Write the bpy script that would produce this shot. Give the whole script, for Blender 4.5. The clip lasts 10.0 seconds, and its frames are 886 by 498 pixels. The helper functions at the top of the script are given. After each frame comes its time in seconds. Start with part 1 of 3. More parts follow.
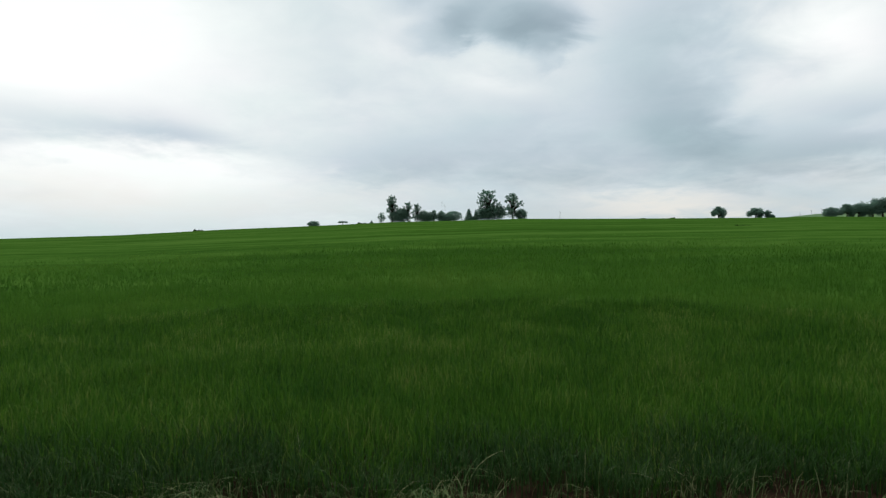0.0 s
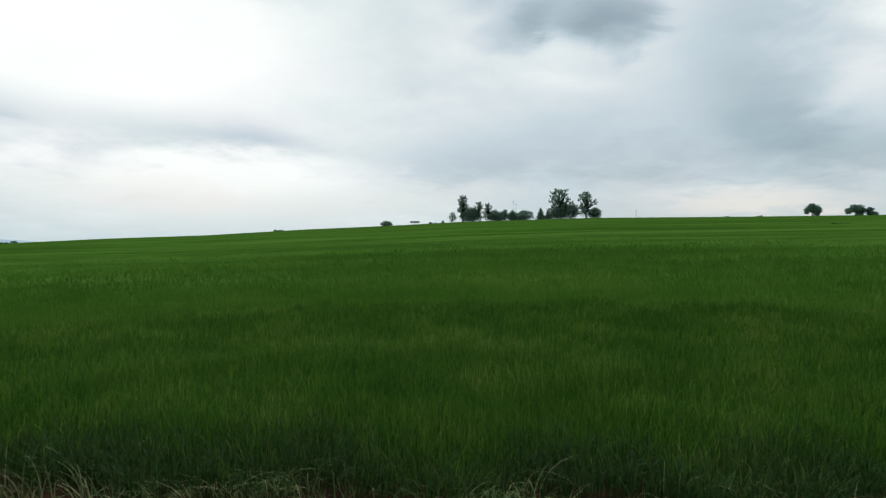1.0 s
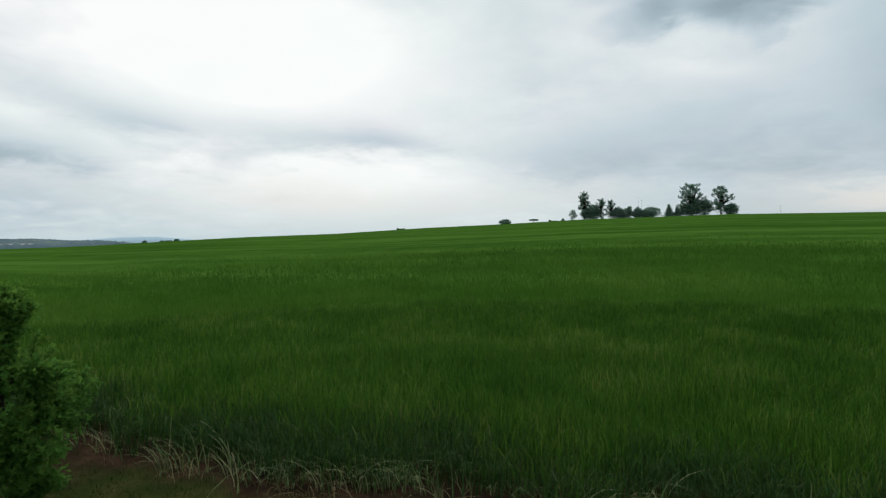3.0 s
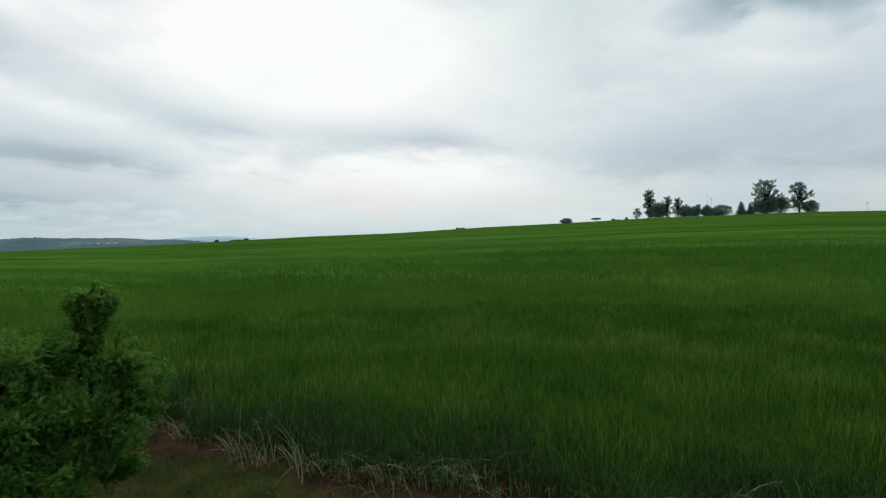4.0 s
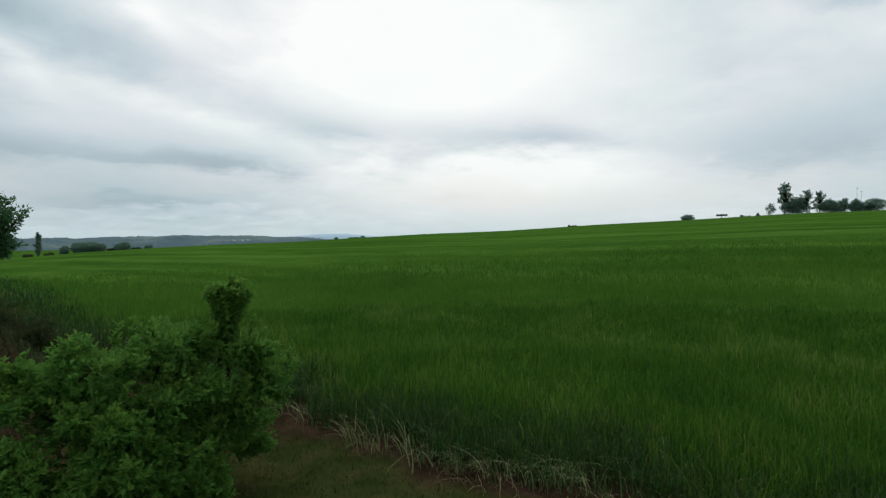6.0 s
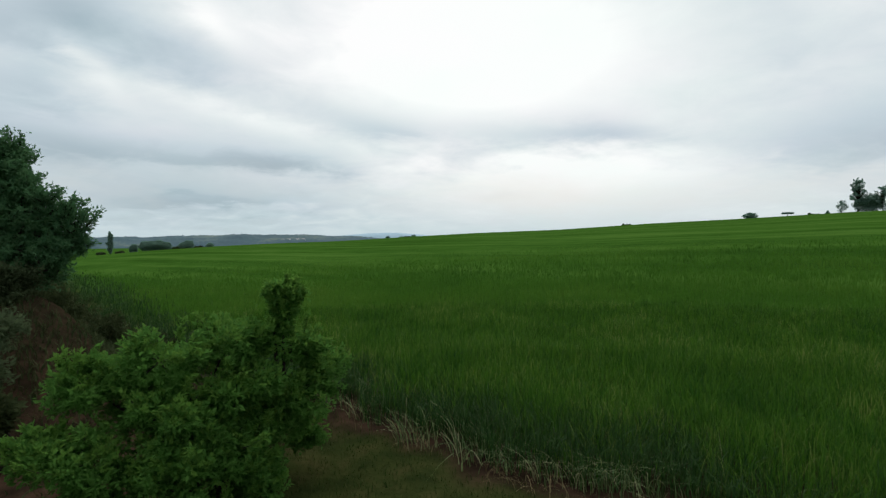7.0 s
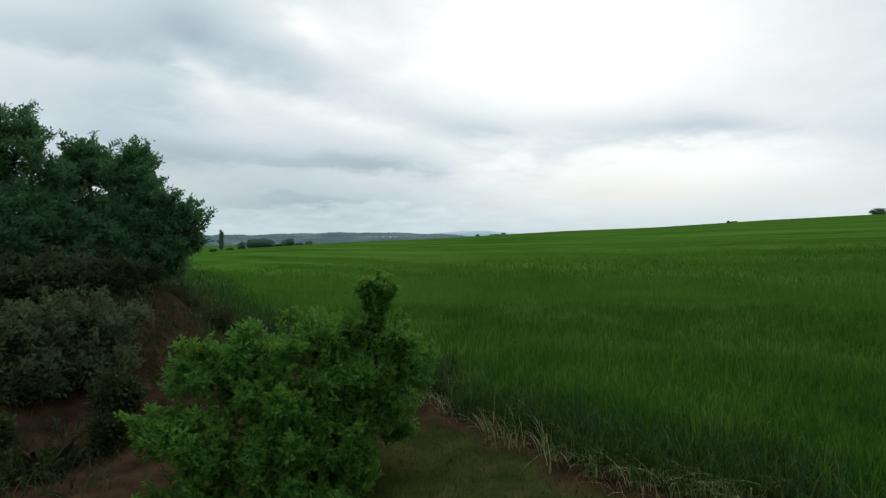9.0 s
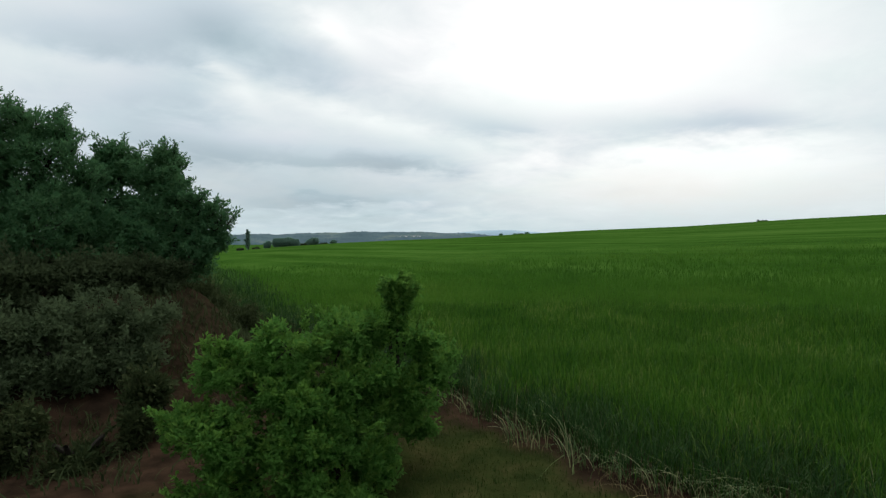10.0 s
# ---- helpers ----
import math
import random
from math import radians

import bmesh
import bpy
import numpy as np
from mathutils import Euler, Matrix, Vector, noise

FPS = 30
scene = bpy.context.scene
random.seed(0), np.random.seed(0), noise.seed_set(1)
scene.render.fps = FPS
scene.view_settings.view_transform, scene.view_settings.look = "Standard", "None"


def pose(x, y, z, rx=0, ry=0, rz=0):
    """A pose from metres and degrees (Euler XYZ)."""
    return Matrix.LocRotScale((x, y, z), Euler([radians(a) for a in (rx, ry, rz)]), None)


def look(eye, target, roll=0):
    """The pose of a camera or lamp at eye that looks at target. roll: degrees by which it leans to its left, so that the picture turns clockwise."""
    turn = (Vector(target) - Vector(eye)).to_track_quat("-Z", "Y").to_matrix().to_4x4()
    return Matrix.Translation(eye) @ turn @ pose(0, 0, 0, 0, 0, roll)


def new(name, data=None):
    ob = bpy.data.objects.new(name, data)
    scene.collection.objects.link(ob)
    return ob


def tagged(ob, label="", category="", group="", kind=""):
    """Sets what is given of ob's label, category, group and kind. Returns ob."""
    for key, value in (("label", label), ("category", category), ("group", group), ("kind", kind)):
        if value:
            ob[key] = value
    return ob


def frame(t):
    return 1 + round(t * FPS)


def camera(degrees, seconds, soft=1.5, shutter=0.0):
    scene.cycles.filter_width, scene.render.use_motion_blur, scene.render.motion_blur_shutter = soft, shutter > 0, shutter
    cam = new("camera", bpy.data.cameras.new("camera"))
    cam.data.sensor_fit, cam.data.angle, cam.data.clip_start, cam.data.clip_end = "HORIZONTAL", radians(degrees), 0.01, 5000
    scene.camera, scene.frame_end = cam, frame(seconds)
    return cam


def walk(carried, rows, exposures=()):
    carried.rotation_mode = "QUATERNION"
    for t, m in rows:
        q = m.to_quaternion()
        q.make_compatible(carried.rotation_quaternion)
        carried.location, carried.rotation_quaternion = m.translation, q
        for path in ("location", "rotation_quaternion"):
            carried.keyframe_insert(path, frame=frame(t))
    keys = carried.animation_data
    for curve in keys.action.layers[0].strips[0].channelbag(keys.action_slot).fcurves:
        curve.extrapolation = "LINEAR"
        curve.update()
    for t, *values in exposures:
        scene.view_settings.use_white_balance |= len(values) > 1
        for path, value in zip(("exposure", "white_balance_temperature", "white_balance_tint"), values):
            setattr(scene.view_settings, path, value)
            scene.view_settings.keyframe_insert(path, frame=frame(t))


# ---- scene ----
cam = camera(76.2, 10.0, soft=1.3, shutter=0.3)
PATH = [
    (0.0, pose(0.000, 0.000, 3.600, 89.23, 0.27, 0.00)),
    (0.5, pose(-0.009, 0.007, 3.603, 89.23, 0.28, 3.09)),
    (1.0, pose(-0.014, 0.009, 3.605, 89.22, 0.28, 7.18)),
    (1.5, pose(-0.014, 0.008, 3.608, 89.19, 0.27, 9.87)),
    (2.0, pose(-0.011, 0.004, 3.611, 89.16, 0.26, 12.71)),
    (2.5, pose(-0.005, -0.003, 3.614, 89.11, 0.25, 16.04)),
    (4.0, pose(0.027, -0.033, 3.622, 89.04, 0.23, 25.18)),
    (4.5, pose(0.042, -0.045, 3.625, 88.97, 0.21, 28.39)),
    (5.0, pose(0.057, -0.058, 3.628, 88.93, 0.19, 31.14)),
    (5.5, pose(0.072, -0.070, 3.631, 88.88, 0.17, 33.69)),
    (7.0, pose(0.117, -0.099, 3.637, 88.75, 0.14, 41.42)),
    (7.5, pose(0.130, -0.105, 3.639, 88.68, 0.14, 43.81)),
    (8.0, pose(0.142, -0.108, 3.641, 88.64, 0.15, 46.35)),
    (8.5, pose(0.151, -0.109, 3.642, 88.60, 0.15, 48.63)),
    (9.0, pose(0.158, -0.105, 3.643, 88.57, 0.14, 50.51)),
    (9.5, pose(0.161, -0.097, 3.644, 88.54, 0.14, 51.85)),
    (10.0, pose(0.161, -0.085, 3.644, 88.50, 0.14, 52.87)),
]
walk(cam, PATH, [(0.0, 0.02), (2.5, -0.05), (5.0, -0.07), (7.0, -0.03), (10.0, 0.04)])
EYE = 3.6          # height of the lens over the verge
rng = np.random.default_rng(7)

# ---- sky and sun: closed cloud, thin and bright ahead, with a low warm gap ----
SUN_AZ, SUN_EL = 32.0, 48.0
world = bpy.data.worlds.new("sky")
scene.world = world
world.use_nodes = True


def shader_math(tree, op, a, b=None, c=None, clamp=False):
    n = tree.nodes.new("ShaderNodeMath")
    n.operation, n.use_clamp = op, clamp
    for i, v in enumerate((a, b, c)):
        if v is None:
            continue
        if isinstance(v, (int, float)):
            n.inputs[i].default_value = v
        else:
            tree.links.new(v, n.inputs[i])
    return n.outputs[0]


def build_sky():
    t = world.node_tree
    t.nodes.clear()
    M = lambda op, a, b=None, c=None, clamp=False: shader_math(t, op, a, b, c, clamp)
    tc = t.nodes.new("ShaderNodeTexCoord")
    sep = t.nodes.new("ShaderNodeSeparateXYZ")
    t.links.new(tc.outputs["Generated"], sep.inputs[0])
    x, y, z = sep.outputs
    az = M("MULTIPLY", M("ARCTAN2", M("MULTIPLY", x, -1.0), y), 57.2958)
    el = M("MULTIPLY", M("ARCSINE", z), 57.2958)
    zz = M("ADD", M("MAXIMUM", z, 0.0), 0.20)
    flat = t.nodes.new("ShaderNodeCombineXYZ")
    t.links.new(M("DIVIDE", x, zz), flat.inputs[0])
    t.links.new(M("DIVIDE", y, zz), flat.inputs[1])

    def fbm(scale, detail, rough, seed, distort=0.0, vec=flat.outputs[0]):
        n = t.nodes.new("ShaderNodeTexNoise")
        n.noise_dimensions = "4D"
        n.inputs["W"].default_value = seed
        n.inputs["Scale"].default_value, n.inputs["Detail"].default_value = scale, detail
        n.inputs["Roughness"].default_value, n.inputs["Distortion"].default_value = rough, distort
        t.links.new(vec, n.inputs["Vector"])
        return M("SUBTRACT", n.outputs["Fac"], 0.5)

    big, mid, fine = fbm(0.6, 2, 0.5, 3.1), fbm(1.5, 3, 0.5, 8.4, 0.3), fbm(3.6, 5, 0.55, 1.7, 0.5)
    wisp = fbm(7.0, 6, 0.6, 5.2, 0.8)
    wa = M("ADD", az, M("ADD", M("MULTIPLY", mid, 9.0), M("MULTIPLY", fine, 8.0)))
    we = M("ADD", el, M("ADD", M("MULTIPLY", fine, 3.4), M("ADD", M("MULTIPLY", mid, 2.6), M("MULTIPLY", wisp, 1.0))))
    dark = M("ADD", M("MULTIPLY", big, 0.16), M("ADD", M("MULTIPLY", mid, 0.36), M("ADD", M("MULTIPLY", fine, 0.34), M("MULTIPLY", wisp, 0.12))))
    # the cloud is thinnest round the hidden sun and thickens behind
    sun_x, sun_y = -math.sin(radians(SUN_AZ)), math.cos(radians(SUN_AZ))
    ahead = M("ADD", M("MULTIPLY", x, sun_x), M("MULTIPLY", y, sun_y))
    away = M("MULTIPLY", M("SUBTRACT", 0.35, ahead, None, True), 0.12)
    dark = M("ADD", M("ADD", dark, 0.285), away)

    def masses(rows, under):
        """Cloud masses: bearing, elevation, half width, half height, tilt, darkness (below 0: a gap); flatter beneath by under."""
        nonlocal dark
        for a0, e0, sa, se, tilt, amount in rows:
            da = M("SUBTRACT", wa, a0)
            u = M("DIVIDE", da, float(sa))
            v = M("DIVIDE", M("SUBTRACT", M("SUBTRACT", we, e0), M("MULTIPLY", da, float(tilt))), float(se))
            v = M("ADD", v, M("MULTIPLY", M("MINIMUM", v, 0.0), float(under)))
            q = M("ADD", M("MULTIPLY", u, u), M("MULTIPLY", v, v))
            if under > .8:
                q = M("MULTIPLY", q, q)
            dark = M("MULTIPLY_ADD", M("EXPONENT", M("MULTIPLY", q, -1.0)), amount, dark)

    # the billow overhead
    masses([(-9.9, 19.6, 3.6, 3.2, 0, .38), (-6.6, 20.6, 6.0, 3.2, 0, .26), (-.9, 19.8, 4.0, 3.0, -.1, .26), (-4.6, 20.4, 4.6, 3.2, 0, .16), (-3.8, 24.8, 10.8, 4.0, 0, .30),
            (2.5, 23.0, 3.4, 2.9, 0, .12), (-10.8, 17.6, 2.5, 1.6, -.31, .14)], 1.0)
    # the grey front under it
    masses([(-21.1, 14.4, 6.5, 5.9, .32, .28), (-22.6, 9.7, 4.5, 2.6, .11, .28), (-9.4, 9.9, 12.3, 4.2, 0, .26), (5.4, 7.8, 8.5, 2.9, 0, .18),
            (-24.5, 20.6, 6.2, 4.2, 0, .22), (-28.6, 6.6, 8.5, 2.6, 0, .32), (-34.5, 8.2, 4.7, 2.8, 0, .20), (-12.2, 6.6, 18.4, 2.4, 0, .20),
            (9.3, 16.8, 8.9, 7.4, 0, .08), (-35.2, 11.3, 3.8, 1.4, 0, .12), (-4, 3.4, 13, 2.0, 0, .24), (-31, 3.0, 11, 2.2, 0, .30), (-18, 2.0, 12, 1.4, 0, .22)], .3)
    # long streaks
    masses([(30.3, 9.8, 7.7, 1.6, .09, .13), (24.4, 9.7, 4.3, 1.0, .11, .09), (26.6, 10.4, 4.6, 1.3, .10, .13), (37.8, 9.9, 14.2, 2.2, .03, .10),
            (48.9, 11.1, 5.3, 1.6, .13, .15), (59.2, 15.2, 6.0, 2.2, .40, .14), (57.6, 7.3, 7.4, 1.1, .12, .18), (60.3, 3.1, 5.0, .5, .04, .14),
            (46.3, 10.4, 3.8, .8, .05, .08), (9.2, 7.2, 7.6, 1.6, 0, .08)], .3)
    # the heavier bank on the other side
    masses([(74.9, 17.2, 8.4, 2.9, .12, .26), (64.8, 14.6, 8.0, 2.2, .30, .19), (61.2, 7.3, 9.9, 1.0, .03, .26), (76.2, 7.9, 7.4, 1.2, .12, .16),
            (66.8, 3.0, 5.3, .6, 0, .16), (66, 2.4, 17, 2.4, 0, .28), (79.7, 11.9, 3.4, 3.2, 0, .16), (65.8, 4.6, 14.8, 3.6, 0, .24), (73.9, 19.0, 6.0, 3.2, .11, .20),
            (85.3, 16.3, 6.9, 1.8, 0, .24), (84.0, 11.1, 8.4, 2.9, .12, .14), (81.0, 6.6, 11.6, 3.2, 0, .24)], .5)
    # thin bright cloud and gaps
    masses([(29.4, 19.4, 11.3, 4.0, 0, -.16), (44.7, 18.8, 15.3, 5.9, .05, -.28), (37.8, 14.9, 10.9, 3.4, .10, -.10), (74.5, 14.8, 3.2, 1.6, .7, -.20),
            (63.3, 19.2, 2.5, 1.6, .64, -.22), (40.8, 18.1, 18.1, 6.7, 0, -.22), (59.5, 10.9, 9.3, .8, .22, -.12), (30.0, 6.5, 18.8, 2.1, 0, -.14),
            (28.5, 5.3, 12.4, 3.0, 0, -.14), (-20.6, 4.0, 5.5, .7, 0, -.16), (32.8, 5.0, 15.2, 2.2, 0, -.10), (-34.8, 16.6, 4.2, 4.2, 0, -.26), (-5.5, 15.4, 3.5, .9, .1, -.12)], 0)
    ramp = t.nodes.new("ShaderNodeValToRGB")
    t.links.new(dark, ramp.inputs[0])
    e = ramp.color_ramp.elements
    e[0].position, e[0].color = 0.0, (1.06, 1.08, 1.06, 1)
    e[1].position, e[1].color = 1.0, (0.33, 0.425, 0.48, 1)
    for pos, col in ((0.25, (0.83, 0.885, 0.895, 1)), (0.5, (0.605, 0.70, 0.755, 1)), (0.75, (0.43, 0.535, 0.595, 1))):
        k = e.new(pos)
        k.color = col
    # some cloud leans to lilac, some to teal
    tint = t.nodes.new("ShaderNodeMix")
    tint.data_type, tint.blend_type = "RGBA", "MULTIPLY"
    tint.inputs[0].default_value = 1.0
    t.links.new(ramp.outputs[0], tint.inputs[6])
    hue = t.nodes.new("ShaderNodeValToRGB")
    t.links.new(M("ADD", M("MULTIPLY", fbm(2.2, 3, 0.5, 12.0), 1.6), 0.5), hue.inputs[0])
    hue.color_ramp.elements[0].color, hue.color_ramp.elements[1].color = (0.965, 1.01, 0.995, 1), (1.035, 0.995, 1.02, 1)
    t.links.new(hue.outputs[0], tint.inputs[7])
    # haze over the horizon
    low = M("EXPONENT", M("MULTIPLY", M("MAXIMUM", el, 0.0), -0.40))
    mix = t.nodes.new("ShaderNodeMix")
    mix.data_type = "RGBA"
    t.links.new(M("MULTIPLY", low, 0.75), mix.inputs[0])
    t.links.new(tint.outputs[2], mix.inputs[6])
    mix.inputs[7].default_value = (0.54, 0.69, 0.745, 1)
    # paler, warmer cloud low down
    v = M("DIVIDE", M("SUBTRACT", we, 4.6), 2.6)
    warm = M("MULTIPLY", M("EXPONENT", M("MULTIPLY", M("MULTIPLY", v, v), -1.0)), M("ADD", M("MULTIPLY", mid, 1.0), 0.14))
    for a0, e0, sa, se, amount in ((-21, 3.4, 8, 1.2, .75), (12, 3.6, 14, 1.4, .20), (33, 4.5, 8, 1.8, .20)):
        u, v = M("DIVIDE", M("SUBTRACT", wa, a0), float(sa)), M("DIVIDE", M("SUBTRACT", we, e0), float(se))
        q = M("ADD", M("MULTIPLY", u, u), M("MULTIPLY", v, v))
        warm = M("MULTIPLY_ADD", M("EXPONENT", M("MULTIPLY", q, -1.0)), amount, warm)
    glow = t.nodes.new("ShaderNodeMix")
    glow.data_type = "RGBA"
    t.links.new(M("MULTIPLY", warm, 1.0, None, True), glow.inputs[0])
    t.links.new(mix.outputs[2], glow.inputs[6])
    glow.inputs[7].default_value = (0.86, 0.84, 0.79, 1)
    cloud = t.nodes.new("ShaderNodeBackground")
    t.links.new(glow.outputs[2], cloud.inputs[0])
    # an overcast sky is brightest overhead
    over = M("MULTIPLY", M("SUBTRACT", z, 0.38, None, True), 1.35)
    t.links.new(M("ADD", over, 0.97), cloud.inputs[1])
    clear = t.nodes.new("ShaderNodeTexSky")
    clear.sky_type, clear.sun_disc = "NISHITA", False
    clear.sun_elevation, clear.sun_rotation = radians(SUN_EL), radians(-SUN_AZ)
    blue = t.nodes.new("ShaderNodeBackground")
    t.links.new(clear.outputs[0], blue.inputs[0])
    blue.inputs[1].default_value = 0.06
    cover = t.nodes.new("ShaderNodeMixShader")
    cover.inputs[0].default_value = 0.95
    t.links.new(blue.outputs[0], cover.inputs[1])
    t.links.new(cloud.outputs[0], cover.inputs[2])
    out = t.nodes.new("ShaderNodeOutputWorld")
    t.links.new(cover.outputs[0], out.inputs[0])


build_sky()
sun = new("sun", bpy.data.lights.new("sun", "SUN"))
sun.data.energy, sun.data.angle, sun.data.color = 1.1, radians(25), (1.0, 0.96, 0.9)
sun.matrix_world = look((0, 0, 60), Vector((0, 0, 60)) - Vector((
    -math.sin(radians(SUN_AZ)) * math.cos(radians(SUN_EL)), math.cos(radians(SUN_AZ)) * math.cos(radians(SUN_EL)), math.sin(radians(SUN_EL)))))


# ---- materials ----
def material(name, stops, scale=3.0, fine=30.0, rough=0.7, bump=0.3, island=0.0, through_light=0.0, coat=0.2, patchy=1.0):
    """Colour runs through stops by noise at two scales, and by piece where island is given."""
    m = bpy.data.materials.new(name)
    m.use_nodes = True
    t = m.node_tree
    M = lambda op, a, b=None, c=None, clamp=False: shader_math(t, op, a, b, c, clamp)
    bsdf = t.nodes["Principled BSDF"]
    tc = t.nodes.new("ShaderNodeTexCoord")

    def fbm(s, detail):
        n = t.nodes.new("ShaderNodeTexNoise")
        n.inputs["Scale"].default_value, n.inputs["Detail"].default_value = s, detail
        t.links.new(tc.outputs["Object"], n.inputs["Vector"])
        return n.outputs["Fac"]

    a, b = fbm(scale, 4), fbm(fine, 3)
    f = M("ADD", M("MULTIPLY", a, 0.65), M("MULTIPLY", b, 0.35))
    if patchy != 1.0:
        f = M("MULTIPLY_ADD", f, patchy, .5 - .5 * patchy)
    if island:
        geo = t.nodes.new("ShaderNodeNewGeometry")
        f = M("ADD", M("MULTIPLY", f, 1 - island), M("MULTIPLY", geo.outputs["Random Per Island"], island))
    ramp = t.nodes.new("ShaderNodeValToRGB")
    t.links.new(f, ramp.inputs[0])
    e = ramp.color_ramp.elements
    e[0].position, e[0].color = stops[0][0], (*stops[0][1], 1)
    e[1].position, e[1].color = stops[-1][0], (*stops[-1][1], 1)
    for pos, col in stops[1:-1]:
        e.new(pos).color = (*col, 1)
    t.links.new(ramp.outputs[0], bsdf.inputs["Base Color"])
    bsdf.inputs["Roughness"].default_value = rough
    bsdf.inputs["Specular IOR Level"].default_value = coat
    if bump:
        n = t.nodes.new("ShaderNodeBump")
        n.inputs["Strength"].default_value, n.inputs["Distance"].default_value = bump, 0.02
        t.links.new(b, n.inputs["Height"])
        t.links.new(n.outputs[0], bsdf.inputs["Normal"])
    if through_light:
        tr = t.nodes.new("ShaderNodeBsdfTranslucent")
        t.links.new(ramp.outputs[0], tr.inputs[0])
        mx = t.nodes.new("ShaderNodeMixShader")
        mx.inputs[0].default_value = through_light
        t.links.new(bsdf.outputs[0], mx.inputs[1])
        t.links.new(tr.outputs[0], mx.inputs[2])
        t.links.new(mx.outputs[0], t.nodes["Material Output"].inputs[0])
    return m


MAT_CROP = material("crop_blade", [(.20, (.016, .052, .006)), (.45, (.033, .101, .009)), (.68, (.064, .142, .014)), (.82, (.145, .185, .044))], .40, 1.8, .65, 0, .5, .45, .06, 2.0)
MAT_CROP_FAR = material("crop_far", [(.2, (.031, .088, .011)), (.5, (.049, .124, .014)), (.8, (.078, .150, .021))], .05, .35, .75, 0, .16, .5, .03, 2.2)
# margin grass, its green darkened for the shade at the crop's edge
MAT_MARGIN = material("margin_blade", [(.2, (.011, .035, .007)), (.5, (.019, .053, .010)), (.76, (.034, .073, .017)), (.90, (.09, .115, .05))], .5, 3, .6, 0, .6, .3, .10)
MAT_DRY = material("dry_blade", [(.2, (.045, .105, .028)), (.45, (.09, .15, .046)), (.65, (.15, .185, .07)), (.92, (.33, .30, .16))], 2, 20, .7, 0, .7, .3)
MAT_STRAW = material("straw_blade", [(.2, (.07, .052, .024)), (.6, (.17, .13, .062)), (.95, (.33, .265, .135))], 2, 20, .8, 0, .7, .2, .05)
MAT_VERGE = material("verge_blade", [(.3, (.015, .034, .006)), (.5, (.027, .045, .010)), (.7, (.055, .060, .019))], .9, 5, .8, 0, .4, .3, .03, 1.8)
MAT_BUSH = material("bush_leaf", [(.15, (.054, .145, .026)), (.5, (.080, .19, .036)), (.85, (.115, .24, .05))], 1.2, 9, .7, 0, .3, .6, .05)
# lighter, yellower copy of the bush leaf: lit clump tops put into colour
MAT_BUSH_LIT = material("bush_leaf_lit", [(.15, (.064, .155, .024)), (.5, (.096, .20, .034)), (.85, (.14, .255, .046))], 1.2, 9, .7, 0, .3, .5, .05)
# a little blue is added to this green for haze
MAT_TREE = material("tree_leaf", [(.2, (.045, .118, .053)), (.5, (.070, .158, .066)), (.9, (.108, .20, .082))], .6, 6, .65, 0, .35, .5, .10)
MAT_SHRUB = material("shrub_leaf", [(.2, (.058, .086, .043)), (.5, (.078, .108, .053)), (.9, (.100, .132, .063))], .8, 6, .85, 0, .25, .5, .02)
# darker shrub leaf with the shade below crowns in it; far hedges share it
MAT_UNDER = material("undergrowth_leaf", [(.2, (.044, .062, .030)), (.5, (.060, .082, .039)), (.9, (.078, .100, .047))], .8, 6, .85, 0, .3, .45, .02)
MAT_WEED = material("weed_blade", [(.2, (.024, .037, .014)), (.5, (.038, .053, .020)), (.9, (.062, .070, .029))], .8, 6, .8, 0, .5, .3, .04)
# pale bluish leaf: haze over the distant trees is put into the colour
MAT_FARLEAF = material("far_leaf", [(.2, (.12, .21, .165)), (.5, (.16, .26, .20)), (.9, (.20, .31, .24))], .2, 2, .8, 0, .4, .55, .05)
MAT_BARK = material("bark", [(.3, (.018, .015, .012)), (.7, (.040, .033, .027))], 6, 40, .95, .6, coat=.05)
MAT_METAL = material("grey_steel", [(.3, (.22, .23, .24)), (.7, (.32, .33, .34))], 2, 20, .6, .1)
MAT_WALL = material("white_render", [(.3, (.62, .62, .60)), (.7, (.78, .78, .76))], .5, 6, .8, .1)
MAT_ROOF = material("roof_sheet", [(.3, (.20, .19, .19)), (.7, (.32, .30, .29))], .5, 6, .6, .1)
MAT_FARFIELD = material("far_field", [(.35, (.065, .125, .05)), (.65, (.10, .165, .068))], .01, .1, .9, 0)
# far wood and mountain: the blue of aerial haze is mixed into the colours
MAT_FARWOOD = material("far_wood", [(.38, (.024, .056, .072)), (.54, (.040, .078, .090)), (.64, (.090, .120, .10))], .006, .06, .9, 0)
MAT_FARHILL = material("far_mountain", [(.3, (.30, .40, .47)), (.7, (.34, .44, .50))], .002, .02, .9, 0)


